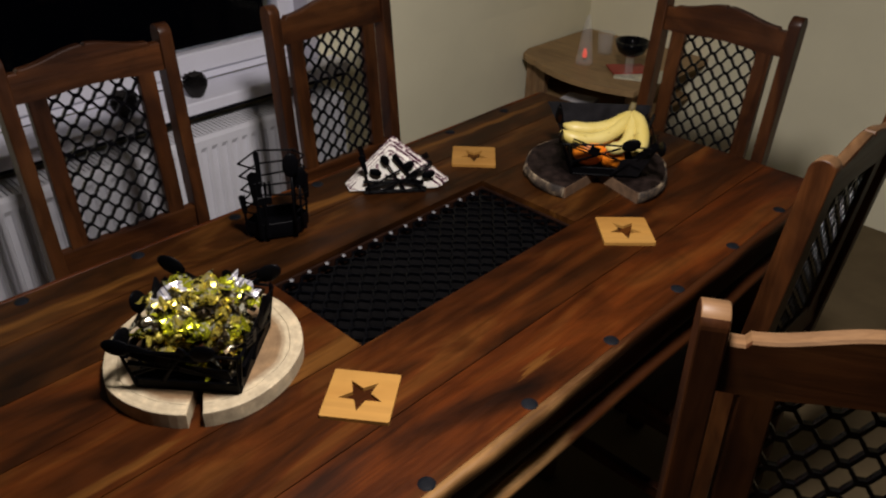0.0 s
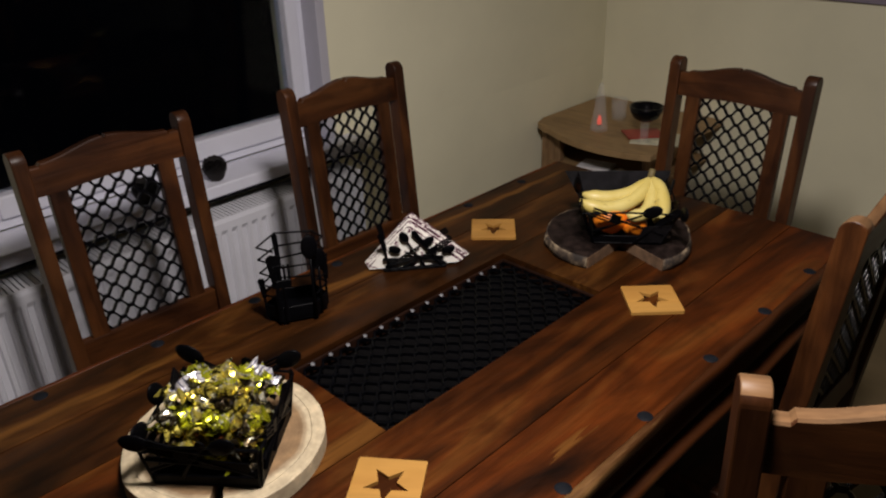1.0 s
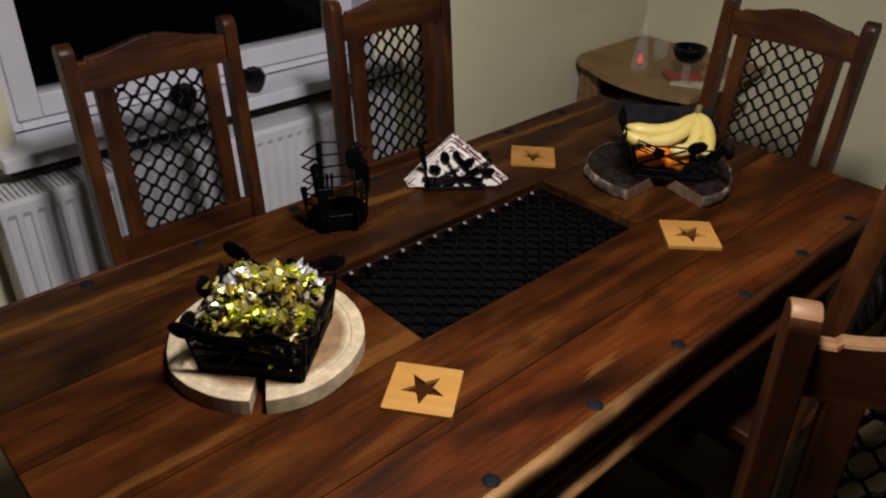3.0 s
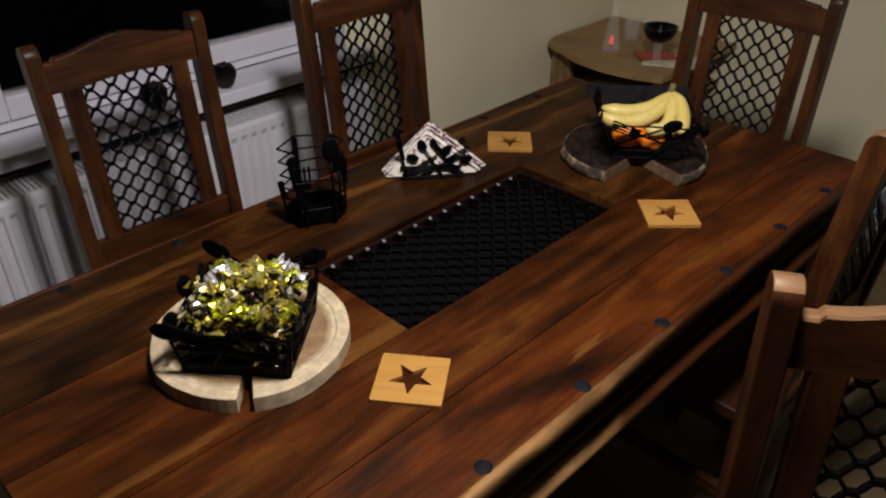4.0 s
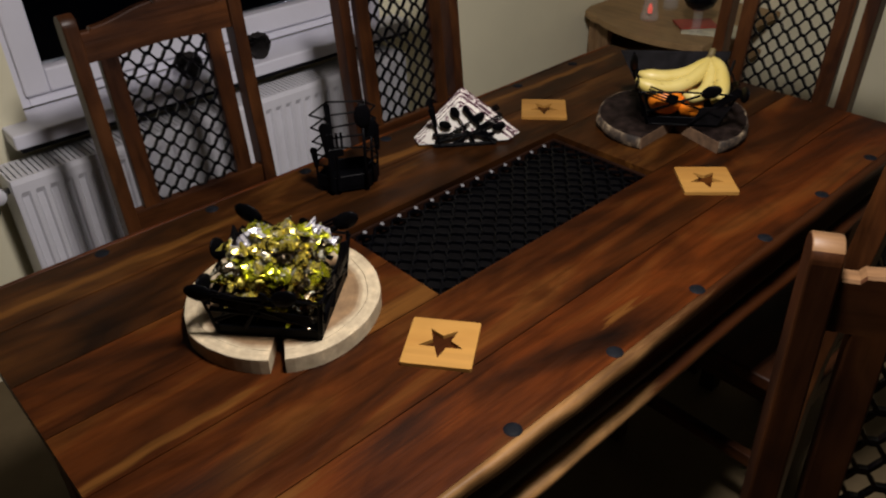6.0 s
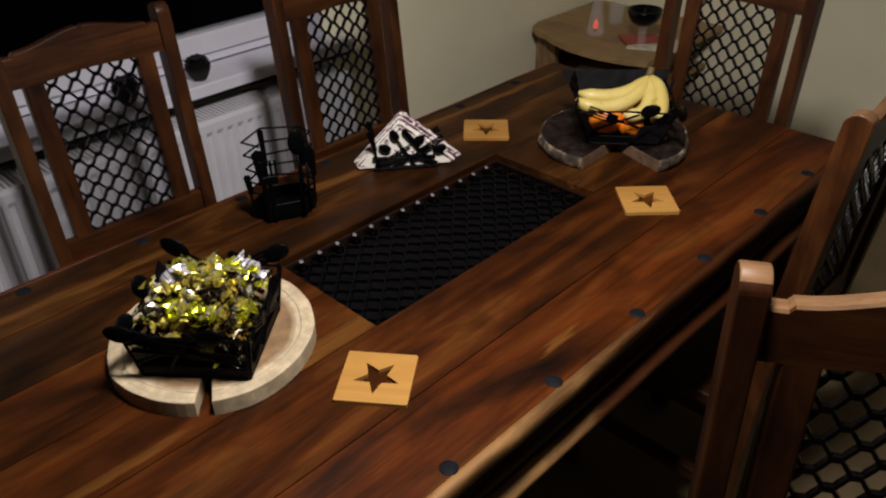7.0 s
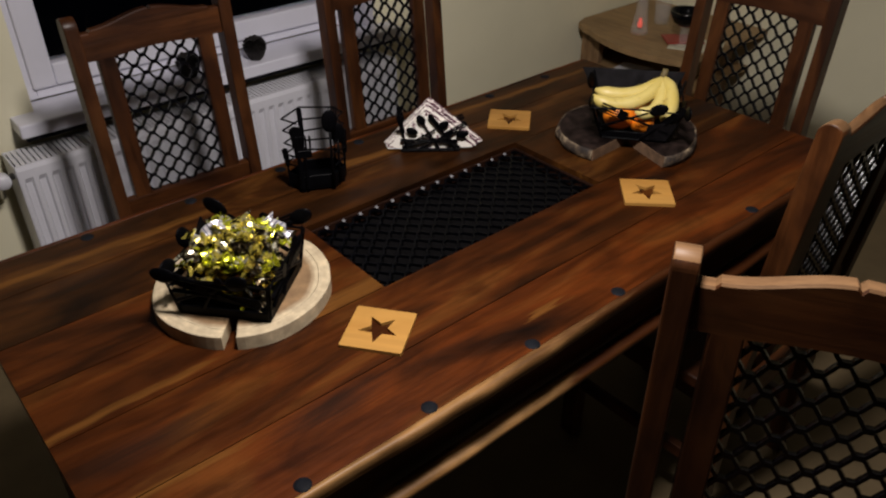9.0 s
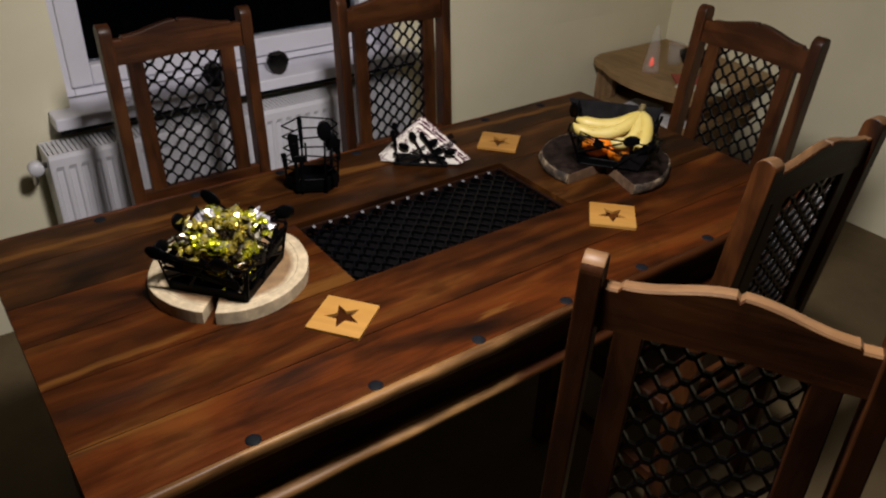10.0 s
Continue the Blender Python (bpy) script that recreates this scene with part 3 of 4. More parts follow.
def cutlery(kind, a, b, size=1.0):
    """An iron spoon, fork or knife shape from its handle's end a to its tip b, flat against its wall."""
    m, n = between(a, b)
    bm = bmesh.new()
    r = max(0.0026 * size, 0.0025)
    if kind == "spoon":
        sweep([(0, 0, 0), (n * 0.4, 0, 0), (n * 0.72, 0, 0)], [r * 1.2, r * 0.8, r * 0.8], 6, bm)
        ellipsoid(pose(n - 0.017 * size, 0, 0) @ Matrix.Diagonal((0.018 * size, 0.0035, 0.0115 * size, 1)), bm)
    elif kind == "fork":
        sweep([(0, 0, 0), (n * 0.4, 0, 0), (n * 0.62, 0, 0)], [r * 1.2, r * 0.8, r], 6, bm)
        box(n * 0.62 - 0.002, n * 0.74, -0.002, 0.002, -0.009 * size, 0.009 * size, 0.0008, 1, bm)
        for k in range(4):
            z = (-0.0078 + k * 0.0052) * size
            box(n * 0.74, n, -0.0018, 0.0018, z - 0.0014 * size, z + 0.0014 * size, 0.0004, 1, bm)
    else:
        sweep([(0, 0, 0), (n * 0.4, 0, 0), (n * 0.5, 0, 0)], [r * 1.3, r, r], 6, bm)
        blade = prism([(n * 0.5, -0.004 * size), (n * 0.95, -0.008 * size), (n, -0.003 * size), (n * 0.97, 0.006 * size), (n * 0.5, 0.006 * size)], -0.0012, 0.0012)
        moved(blade, pose(0, 0, 0, 90, 0, 0))
        tmp = bpy.data.meshes.new("blade")
        blade.to_mesh(tmp)
        blade.free()
        bm.from_mesh(tmp)
        bpy.data.meshes.remove(tmp)
    return moved(bm, m)


def wire_basket(name, m, label, base, top, height, back, plan, kerb=0.030):
    """A square iron basket: a tray with a low kerb, rim rods and cutlery shapes crossed on its sides."""
    thing_ = thing(name, m, label, "basket")
    h = base / 2
    part("tray", box(-h, h, -h, h, 0, 0.004, 0.001, 1), M_IRON, thing_)
    for x0, x1, y0, y1 in ((-h, h, -h, -h + 0.003), (-h, h, h - 0.003, h), (-h, -h + 0.003, -h + 0.003, h - 0.003), (h - 0.003, h, -h + 0.003, h - 0.003)):
        part("kerb", box(x0, x1, y0, y1, 0.004, kerb, 0.0008, 1), M_IRON, thing_)
    sides = {"front": ((-1, -1), (1, -1), height), "right": ((1, -1), (1, 1), height), "back": ((1, 1), (-1, 1), back), "left": ((-1, 1), (-1, -1), height)}

    def place(side, u, v):
        (ax, ay), (bx, by), hh = sides[side]
        k = base / 2 + (top - base) / 2 * v
        x, y = ax + (bx - ax) * u, ay + (by - ay) * u
        return Vector((x * k, y * k, 0.004 + hh * v))

    for side in sides:
        for u in (0.02, 0.98):
            part("corner_rod", sweep([place(side, u, 0), place(side, u, 0.85)], 0.002, 6), M_IRON, thing_)
        part("rim_rod", sweep([place(side, 0.0, 0.80), place(side, 0.5, 0.84), place(side, 1.0, 0.80)], 0.0021, 6), M_IRON, thing_)
    for side, kind, u0, v0, u1, v1, size in plan:
        part(kind, cutlery(kind, place(side, u0, v0), place(side, u1, v1), size), M_IRON, thing_, "", kind == "spoon")
    return thing_


# ---- coasters ----
M_BAMBOO = sheesham("pale_bamboo", 0, (0.27, 0.125, 0.026), (0.33, 0.165, 0.038), (0.36, 0.19, 0.046), (0.40, 0.22, 0.06), 0.8, 0.45, 0.1, figured=0.35)
star = []
for k in range(10):
    r = 0.0335 if k % 2 == 0 else 0.0138
    a = math.radians(36 * k + 90)
    star.append((r * math.cos(a), r * math.sin(a)))


def coaster_mesh():
    bm = bmesh.new()
    s, c = 0.0495, 0.002
    square = [(-s, -s + c), (-s + c, -s), (s - c, -s), (s, -s + c), (s, s - c), (s - c, s), (-s + c, s), (-s, s - c)]
    edges = []
    for ring in (square, star):
        vs = [bm.verts.new((x, y, 0.006)) for x, y in ring]
        edges += [bm.edges.new((vs[i], vs[(i + 1) % len(vs)])) for i in range(len(vs))]
    bmesh.ops.triangle_fill(bm, use_beauty=True, use_dissolve=False, edges=edges)
    inside = [f for f in bm.faces if f.calc_center_median().xy.length < 0.013]
    bmesh.ops.delete(bm, geom=inside, context="FACES_ONLY")
    ret = bmesh.ops.extrude_face_region(bm, geom=list(bm.faces))
    for g in ret["geom"]:
        if isinstance(g, bmesh.types.BMVert):
            g.co.z = 0.0
    return finish(bm)


coaster_me = to_mesh("coaster", coaster_mesh(), M_BAMBOO)
for x, y, a in ((0.4095, 0.588, 127), (1.081, 0.584, 135), (1.119, 1.018, 132)):
    ob = new("coaster", coaster_me)
    ob.matrix_world = pose(x, y, TZ + 0.0002, 0, 0, a)
    tagged(ob, "square pale bamboo coaster with a star cut out, on the table", "coaster", "coasters on the table")


# ---- wooden slices ----
def slice_mesh(radius, thick, seed, gap_at, gap_width, gap_depth, bevel=0.003, wobble=0.05):
    """A slab cut across a log, cracked open from its rim; gap_at and gap_width in degrees."""
    pts = []
    n = 72
    for i in range(n + 1):
        a = math.radians(gap_at + gap_width / 2 + (360 - gap_width) * i / n)
        r = radius * (1 + wobble * noise.noise((math.cos(a) * 1.1, math.sin(a) * 1.1, seed)) + 0.3 * wobble * noise.noise((math.cos(a) * 4, math.sin(a) * 4, seed)))
        pts.append((r * math.cos(a), r * math.sin(a)))
    g = math.radians(gap_at)
    pts.append((radius * (1 - gap_depth) * math.cos(g), radius * (1 - gap_depth) * math.sin(g)))
    return prism(pts, 0, thick, bevel)


def end_grain(name, radius, core, rim, start, rough=0.6, blotch=0.35):
    """Growth rings round the pith, with a paler band below the bark."""
    m, nt, b = mat(name, rough)
    tc = nt.nodes.new("ShaderNodeTexCoord")
    sep = nt.nodes.new("ShaderNodeSeparateXYZ")
    nt.links.new(tc.outputs["Object"], sep.inputs[0])
    cx = nt.nodes.new("ShaderNodeCombineXYZ")
    nt.links.new(sep.outputs[0], cx.inputs[0])
    nt.links.new(sep.outputs[1], cx.inputs[1])
    ln = nt.nodes.new("ShaderNodeVectorMath")
    ln.operation = "LENGTH"
    nt.links.new(cx.outputs[0], ln.inputs[0])
    wob = noise_tex(nt, coords(nt, (14, 14, 14), False), 1.0, 4)
    r = math_node(nt, "MULTIPLY_ADD", wob, 0.02, ln.outputs["Value"])
    rings = noise_tex(nt, math_vec(nt, r), 230.0, 2, 0.5)
    zone = map_range(nt, r, radius * start, radius * (start + 0.07), 0.0, 1.0)
    col = mixed(nt, zone, core, rim)
    shade = ramp(nt, rings, [(0.3, (0.78, 0.74, 0.70)), (0.65, (1.05, 1.05, 1.05))])
    col = mixed(nt, 0.6, col, shade, "MULTIPLY")
    spots = ramp(nt, noise_tex(nt, coords(nt, (38, 38, 38), False), 1.0, 5, 0.65), [(0.35, (0.40, 0.37, 0.35)), (0.52, (1, 1, 1)), (0.68, (1.9, 1.8, 1.7))])
    col = mixed(nt, blotch, col, spots, "MULTIPLY")
    nt.links.new(col, b.inputs["Base Color"])
    bump(nt, b, rings, 0.15, 0.001)
    return m


def math_vec(nt, value):
    c = nt.nodes.new("ShaderNodeCombineXYZ")
    nt.links.new(value, c.inputs[0])
    return c.outputs[0]


M_SLICE = end_grain("pale_slice", 0.16, (0.195, 0.122, 0.060), (0.43, 0.36, 0.24), 0.76)
M_SLICE2 = end_grain("dark_slice", 0.165, (0.0055, 0.0037, 0.0034), (0.014, 0.0095, 0.0085), 0.66, 0.55, 1.0)
M_SLICE2.node_tree.nodes["Principled BSDF"].inputs["Specular IOR Level"].default_value = 0.05
M_BARK2, nt, b = mat("pale_and_dark_bark", 0.8)
v = coords(nt, (1, 1, 1), False)
nt.links.new(ramp(nt, noise_tex(nt, v, 30, 4, 0.6), [(0.42, (0.014, 0.009, 0.006)), (0.53, (0.065, 0.044, 0.027)), (0.66, (0.24, 0.185, 0.115))]), b.inputs["Base Color"])
bump(nt, b, noise_tex(nt, v, 90, 3), 0.5, 0.002)
S1 = (0.301, 0.816)
board = thing("wood_slice", pose(*S1, TZ + 0.0003), "pale round wood slice, cracked at its rim, under the basket", "board")


def slice_edge(a, radius, seed, wobble):
    return radius * (1 + wobble * noise.noise((math.cos(a) * 1.1, math.sin(a) * 1.1, seed)) + 0.3 * wobble * noise.noise((math.cos(a) * 4, math.sin(a) * 4, seed)))


outer, inner, core = [], [], []
for i in range(73):
    a = math.radians(233 + 8.5 / 2 + (360 - 8.5) * i / 72)
    r = slice_edge(a, 0.147, 2.0, 0.05)
    q = r * (0.865 + 0.02 * noise.noise((math.cos(a) * 2, math.sin(a) * 2, 4.0)))
    outer.append((r * math.cos(a), r * math.sin(a)))
    inner.append((q * math.cos(a), q * math.sin(a)))
    core.append(((q - 0.0004) * math.cos(a), (q - 0.0004) * math.sin(a)))
core.append((0.150 * 0.25 * math.cos(math.radians(233)), 0.150 * 0.25 * math.sin(math.radians(233))))
part("sapwood_rim", prism(outer + inner[::-1], 0, 0.025, 0.0015), M_SLICE, board, "pale sanded sapwood rim")
part("heartwood", prism(core, 0, 0.0246, 0.0004), M_SLICE, board, "light brown heartwood face")
S2 = (1.258, 0.774)
board2 = thing("wood_slice", pose(*S2, TZ + 0.0003), "dark varnished wood slice missing a wide wedge, under the fruit", "board")
slab = part("slab", slice_mesh(0.152, 0.026, 7.0, 218, 58, 0.80, 0.002, 0.09), M_SLICE2, board2)
slab.data.materials.append(plain("sawn_pale_wood", (0.11, 0.064, 0.035), 0.7, 0, 0.5, 34, 120, 0.3))
for f in slab.data.polygons:
    f.material_index = 1 if abs(f.normal.z) < 0.5 else 0
bark = bmesh.new()
rows_b = []
for i in range(61):
    a = math.radians(218 + 30 + 300 * i / 60)
    r0 = 0.152 * (1 + 0.09 * noise.noise((math.cos(a) * 1.1, math.sin(a) * 1.1, 7.0)) + 0.027 * noise.noise((math.cos(a) * 4, math.sin(a) * 4, 7.0)))
    t = 0.005 + 0.004 * noise.noise((a * 5, 1.0, 2.0))
    rows_b.append([bark.verts.new(((r0 + d) * math.cos(a), (r0 + d) * math.sin(a), z)) for d, z in ((0.0004, 0.0), (t, 0.003), (t * 1.2, 0.013), (t * 0.8, 0.023), (0.0004, 0.0262))])
for r0, r1 in zip(rows_b, rows_b[1:]):
    for k in range(4):
        bark.faces.new((r0[k], r1[k], r1[k + 1], r0[k + 1]))
    bark.faces.new((r0[4], r1[4], r1[0], r0[0]))
bark.faces.new(rows_b[0])
bark.faces.new(rows_b[-1])
part("bark", bark, M_BARK2, board2, "rough pale and dark bark rim", True)


# ---- sweets basket ----
PLAN = (("front", "spoon", 0.05, 0.30, 0.80, 0.95, 1.15), ("front", "fork", 0.95, 0.25, 0.10, 0.85, 1.1), ("front", "knife", 0.30, 0.15, 0.55, 0.95, 1.0), ("front", "spoon", 0.62, 0.70, -0.10, 0.92, 1.2), ("front", "knife", 0.05, 0.55, 0.92, 0.40, 1.2),
        ("right", "spoon", 0.10, 0.2, 0.9, 0.8, 1.1), ("right", "fork", 0.92, 0.2, 0.15, 0.9, 1.1), ("right", "knife", 0.40, 0.1, 0.70, 1.05, 1.0), ("right", "knife", 0.05, 0.5, 0.95, 0.55, 1.2),
        ("back", "spoon", 0.15, 0.3, 1.0, 1.2, 1.3), ("back", "fork", 0.9, 0.2, 0.1, 1.0, 1.1), ("back", "knife", 0.5, 0.1, 0.4, 1.05, 1.0), ("back", "spoon", 0.4, 0.6, -0.05, 1.15, 1.2), ("back", "knife", 0.1, 0.7, 0.95, 0.8, 1.2),
        ("left", "spoon", 0.2, 0.2, 0.55, 1.25, 1.3), ("left", "fork", 0.8, 0.2, 0.1, 0.95, 1.1), ("left", "spoon", 0.45, 0.4, 0.98, 1.0, 1.3), ("left", "knife", 0.05, 0.5, 0.95, 0.6, 1.2))
B1 = pose(0.288, 0.793, TZ + 0.0255, 0, 0, -50)
wire_basket("sweets_basket", B1, "black iron basket with cutlery shapes, full of sweets, on a slice", 0.150, 0.172, 0.084, 0.088, PLAN, 0.017)


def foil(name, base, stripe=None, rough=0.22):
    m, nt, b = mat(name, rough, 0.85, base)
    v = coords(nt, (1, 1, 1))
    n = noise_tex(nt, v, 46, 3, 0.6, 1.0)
    # pale glints and near-black creases are painted into the foil's colour
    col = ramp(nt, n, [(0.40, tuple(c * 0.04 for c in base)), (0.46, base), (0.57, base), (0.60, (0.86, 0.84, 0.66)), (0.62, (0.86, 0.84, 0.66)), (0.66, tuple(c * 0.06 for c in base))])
    if stripe:
        w = nt.nodes.new("ShaderNodeTexWave")
        w.inputs["Scale"].default_value = 42
        w.inputs["Distortion"].default_value = 3.0
        nt.links.new(v, w.inputs["Vector"])
        col = mixed(nt, ramp(nt, w.outputs["Fac"], [(0.70, (0, 0, 0)), (0.85, (1, 1, 1))]), base, stripe)
        b.inputs["Metallic"].default_value = 0.35
    nt.links.new(col, b.inputs["Base Color"])
    return m


def candy_mesh(seed, size):
    """A wrapped sweet: a crumpled body and two fanned twists of foil."""
    rnd = random.Random(seed)
    bm = bmesh.new()
    prof = [(-1.95, 1.05), (-1.55, 0.78), (-1.15, 0.20), (-0.9, 0.62), (-0.45, 0.92), (0.0, 1.0), (0.45, 0.92), (0.9, 0.62), (1.15, 0.20), (1.55, 0.78), (1.95, 1.05)]
    sides = 9
    rings = []
    for i, (x, r) in enumerate(prof):
        fan = abs(x) > 1.3
        ring = []
        for k in range(sides):
            a = 2 * math.pi * k / sides
            q = r * (1 + rnd.uniform(-0.22, 0.22) + (0.16 * (-1) ** k if fan else 0))
            flat = 0.22 if fan else 0.78
            ring.append(bm.verts.new(((x + rnd.uniform(-0.12, 0.12)) * size, q * math.cos(a) * size, q * math.sin(a) * size * flat)))
        rings.append(ring)
    for a, b in zip(rings, rings[1:]):
        for k in range(sides):
            bm.faces.new((a[k], a[(k + 1) % sides], b[(k + 1) % sides], b[k]))
    bm.faces.new(rings[0][::-1])
    bm.faces.new(rings[-1])
    bmesh.ops.triangulate(bm, faces=bm.faces)
    return finish(bm)


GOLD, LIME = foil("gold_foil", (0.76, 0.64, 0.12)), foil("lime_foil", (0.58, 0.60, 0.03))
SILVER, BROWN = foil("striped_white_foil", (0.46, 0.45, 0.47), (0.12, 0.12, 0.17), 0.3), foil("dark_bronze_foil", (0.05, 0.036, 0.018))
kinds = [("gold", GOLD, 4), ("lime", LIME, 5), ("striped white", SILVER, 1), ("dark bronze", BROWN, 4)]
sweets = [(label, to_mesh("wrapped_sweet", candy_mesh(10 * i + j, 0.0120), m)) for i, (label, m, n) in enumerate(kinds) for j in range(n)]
rnd = random.Random(6)
for layer, (n, spread, z) in enumerate(((4, 0.050, 0.022), (5, 0.056, 0.042), (5, 0.058, 0.064), (6, 0.064, 0.084), (6, 0.058, 0.099), (3, 0.030, 0.112))):
    for i in range(n):
        for j in range(n):
            u = (i + 0.5) / n * 2 - 1
            v = (j + 0.5) / n * 2 - 1
            label, me = rnd.choice(sweets)
            ob = new("wrapped_sweet", me)
            x, y = u * spread + rnd.uniform(-0.006, 0.006), v * spread + rnd.uniform(-0.006, 0.006)
            ob.matrix_world = B1 @ pose(x, y, z + rnd.uniform(-0.004, 0.006) - 0.10 * (x * x + y * y) / 0.06, rnd.uniform(-40, 40), rnd.uniform(-40, 40), rnd.uniform(0, 360))
            tagged(ob, "sweet wrapped in twisted %s foil, in the basket" % label, "sweet", "sweets in the basket")


# ---- fruit basket ----
PLAN2 = tuple(p for p in PLAN if p[0] != "back" and p[4] >= 0 and p[:2] != ("front", "knife")) + (("front", "knife", 0.60, 0.02, 0.98, 0.95, 1.2),
        ("back", "knife", 0.5, 0.1, 0.4, 0.95, 1.0), ("back", "knife", 0.1, 0.7, 0.95, 0.8, 1.2), ("right", "spoon", 0.2, 0.5, -0.18, 1.05, 1.3))
B2 = pose(1.266, 0.768, TZ + 0.0267, 0, 0, -52)
basket = wire_basket("fruit_basket", B2, "black iron basket with cutlery shapes, holding bananas and oranges", 0.142, 0.205, 0.096, 0.078, PLAN2, 0.020)
M_NET = plain("black_wire_gauze", (0.006, 0.0055, 0.0065), 0.7, 0, 0.8, 30, 400, 0.5, 0.1)
net = bmesh.new()
quad = [(0.078, 0.070, 0.012), (-0.078, 0.070, 0.012), (-0.128, 0.098, 0.098), (0.105, 0.098, 0.102)]
lo = [net.verts.new(p) for p in quad]
hi = [net.verts.new((x, y + 0.0015, z)) for x, y, z in quad]
net.faces.new(lo)
net.faces.new(hi[::-1])
for k in range(4):
    net.faces.new((lo[k], hi[k], hi[(k + 1) % 4], lo[(k + 1) % 4]))
part("back_panel", net, M_NET, basket, "dark gauze back panel")
net = bmesh.new()
quad = [(0.016, -0.074, 0.006), (0.070, -0.074, 0.006), (0.088, -0.0905, 0.056), (0.030, -0.0895, 0.050)]
lo = [net.verts.new(p) for p in quad]
hi = [net.verts.new((x, y + 0.0015, z)) for x, y, z in quad]
net.faces.new(lo)
net.faces.new(hi[::-1])
for k in range(4):
    net.faces.new((lo[k], hi[k], hi[(k + 1) % 4], lo[(k + 1) % 4]))
part("front_panel", net, M_NET, basket, "dark gauze front panel")

M_ORANGE = plain("orange_peel", (0.80, 0.22, 0.012), 0.42, 0, 0.1, 12, 320, 0.35)
M_BANANA, nt, b = mat("banana_peel", 0.45)
v = coords(nt, (1, 1, 1))
blot = noise_tex(nt, v, 60, 4)
soft = noise_tex(nt, v, 14, 3)
col = ramp(nt, soft, [(0.3, (0.46, 0.36, 0.085)), (0.7, (0.54, 0.45, 0.16))])
nt.links.new(mixed(nt, ramp(nt, blot, [(0.66, (0, 0, 0)), (0.74, (1, 1, 1))]), col, (0.10, 0.05, 0.015)), b.inputs["Base Color"])
M_STEM = plain("brown_banana_stem", (0.10, 0.075, 0.025), 0.7)


def orange(x, y, z, r, turn):
    bm = bmesh.new()
    ellipsoid(Matrix.Diagonal((r, r, r * 0.93, 1)), bm, (24, 16))
    ob = part("orange", bm, M_ORANGE, None, "", True)
    ob.matrix_world = B2 @ pose(x, y, z, turn, turn * 0.7, 0)
    tagged(ob, "ripe orange lying in the iron fruit basket", "orange", "oranges in the basket")
    bm = bmesh.new()
    ellipsoid(pose(0, 0, r * 0.925) @ Matrix.Diagonal((0.003, 0.003, 0.0012, 1)), bm, (8, 5))
    part("navel", bm, M_STEM, ob)


orange(-0.036, -0.038, 0.044, 0.035, 20)
orange(0.016, -0.038, 0.032, 0.027, 70)
orange(-0.030, 0.034, 0.040, 0.032, 130)
orange(0.040, 0.032, 0.038, 0.030, 200)


def banana(points, radius):
    """A curved fruit along four points, five-sided with soft edges, ending in a dark tip."""
    p = [Vector(q) for q in points]
    line, rad = [], []
    n = 16
    for i in range(n + 1):
        t = i / n
        a, b_, c, d = (1 - t) ** 3, 3 * t * (1 - t) ** 2, 3 * t * t * (1 - t), t ** 3
        line.append(p[0] * a + p[1] * b_ + p[2] * c + p[3] * d)
        k = min(1.0, t / 0.16) ** 0.6 * min(1.0, (1 - t) / 0.20 + 0.22) ** 0.8
        rad.append(radius * max(k, 0.22))
    return sweep(line, rad, 10)


bunch = thing("banana_bunch", B2 @ pose(-0.004, 0, 0.008) @ Matrix.Diagonal((0.92, 0.92, 0.92, 1)), "bunch of ripe yellow bananas lying on the oranges", "bananas")
HUB = (0.062, 0.036, 0.112)
for tip, m1, m2, r in (((-0.104, -0.044, 0.086), (-0.06, -0.062, 0.052), (0.030, -0.044, 0.064), 0.0170), ((-0.098, -0.016, 0.090), (-0.05, -0.024, 0.070), (0.030, -0.004, 0.076), 0.0175),
                       ((0.060, -0.076, 0.050), (0.088, -0.066, 0.060), (0.094, -0.010, 0.086), 0.0180), ((0.000, -0.064, 0.062), (0.034, -0.070, 0.050), (0.066, -0.050, 0.060), 0.0155)):
    part("banana", banana((tip, m1, m2, HUB), r), M_BANANA, bunch, "", True)
part("stem", sweep([(0.058, 0.032, 0.106), (0.063, 0.039, 0.120), (0.065, 0.043, 0.131)], [0.008, 0.0085, 0.007], 8), M_STEM, bunch, "dark brown cut stem", True)


# ---- napkins in their holder ----
M_NAP, nt, b = mat("patterned_paper", 0.8)
v = coords(nt, (1, 1, 1))
vo = noise_tex(nt, v, 34, 2, 0.5, 1.2)
pat = ramp(nt, vo, [(0.56, (0.74, 0.72, 0.66)), (0.58, (0.10, 0.035, 0.06)), (0.61, (0.14, 0.05, 0.08)), (0.63, (0.74, 0.72, 0.66))])
nt.links.new(pat, b.inputs["Base Color"])
bump(nt, b, noise_tex(nt, v, 120, 2), 0.2, 0.001)
M_NAP_DARK, nt, b = mat("dark_printed_paper", 0.8)
v = coords(nt, (1, 1, 1))
nt.links.new(ramp(nt, noise_tex(nt, v, 55, 3, 0.6, 1.0), [(0.40, (0.70, 0.66, 0.62)), (0.46, (0.12, 0.045, 0.07)), (0.62, (0.05, 0.018, 0.03))]), b.inputs["Base Color"])
NP = pose(0.884, 1.034, TZ + 0.0003, 0, 0, -38)
stack = thing("napkin_stack", NP @ pose(0, 0, 0.005), "stack of triangle-folded white napkins with a dark pattern, in a holder", "napkins")
rnd = random.Random(9)
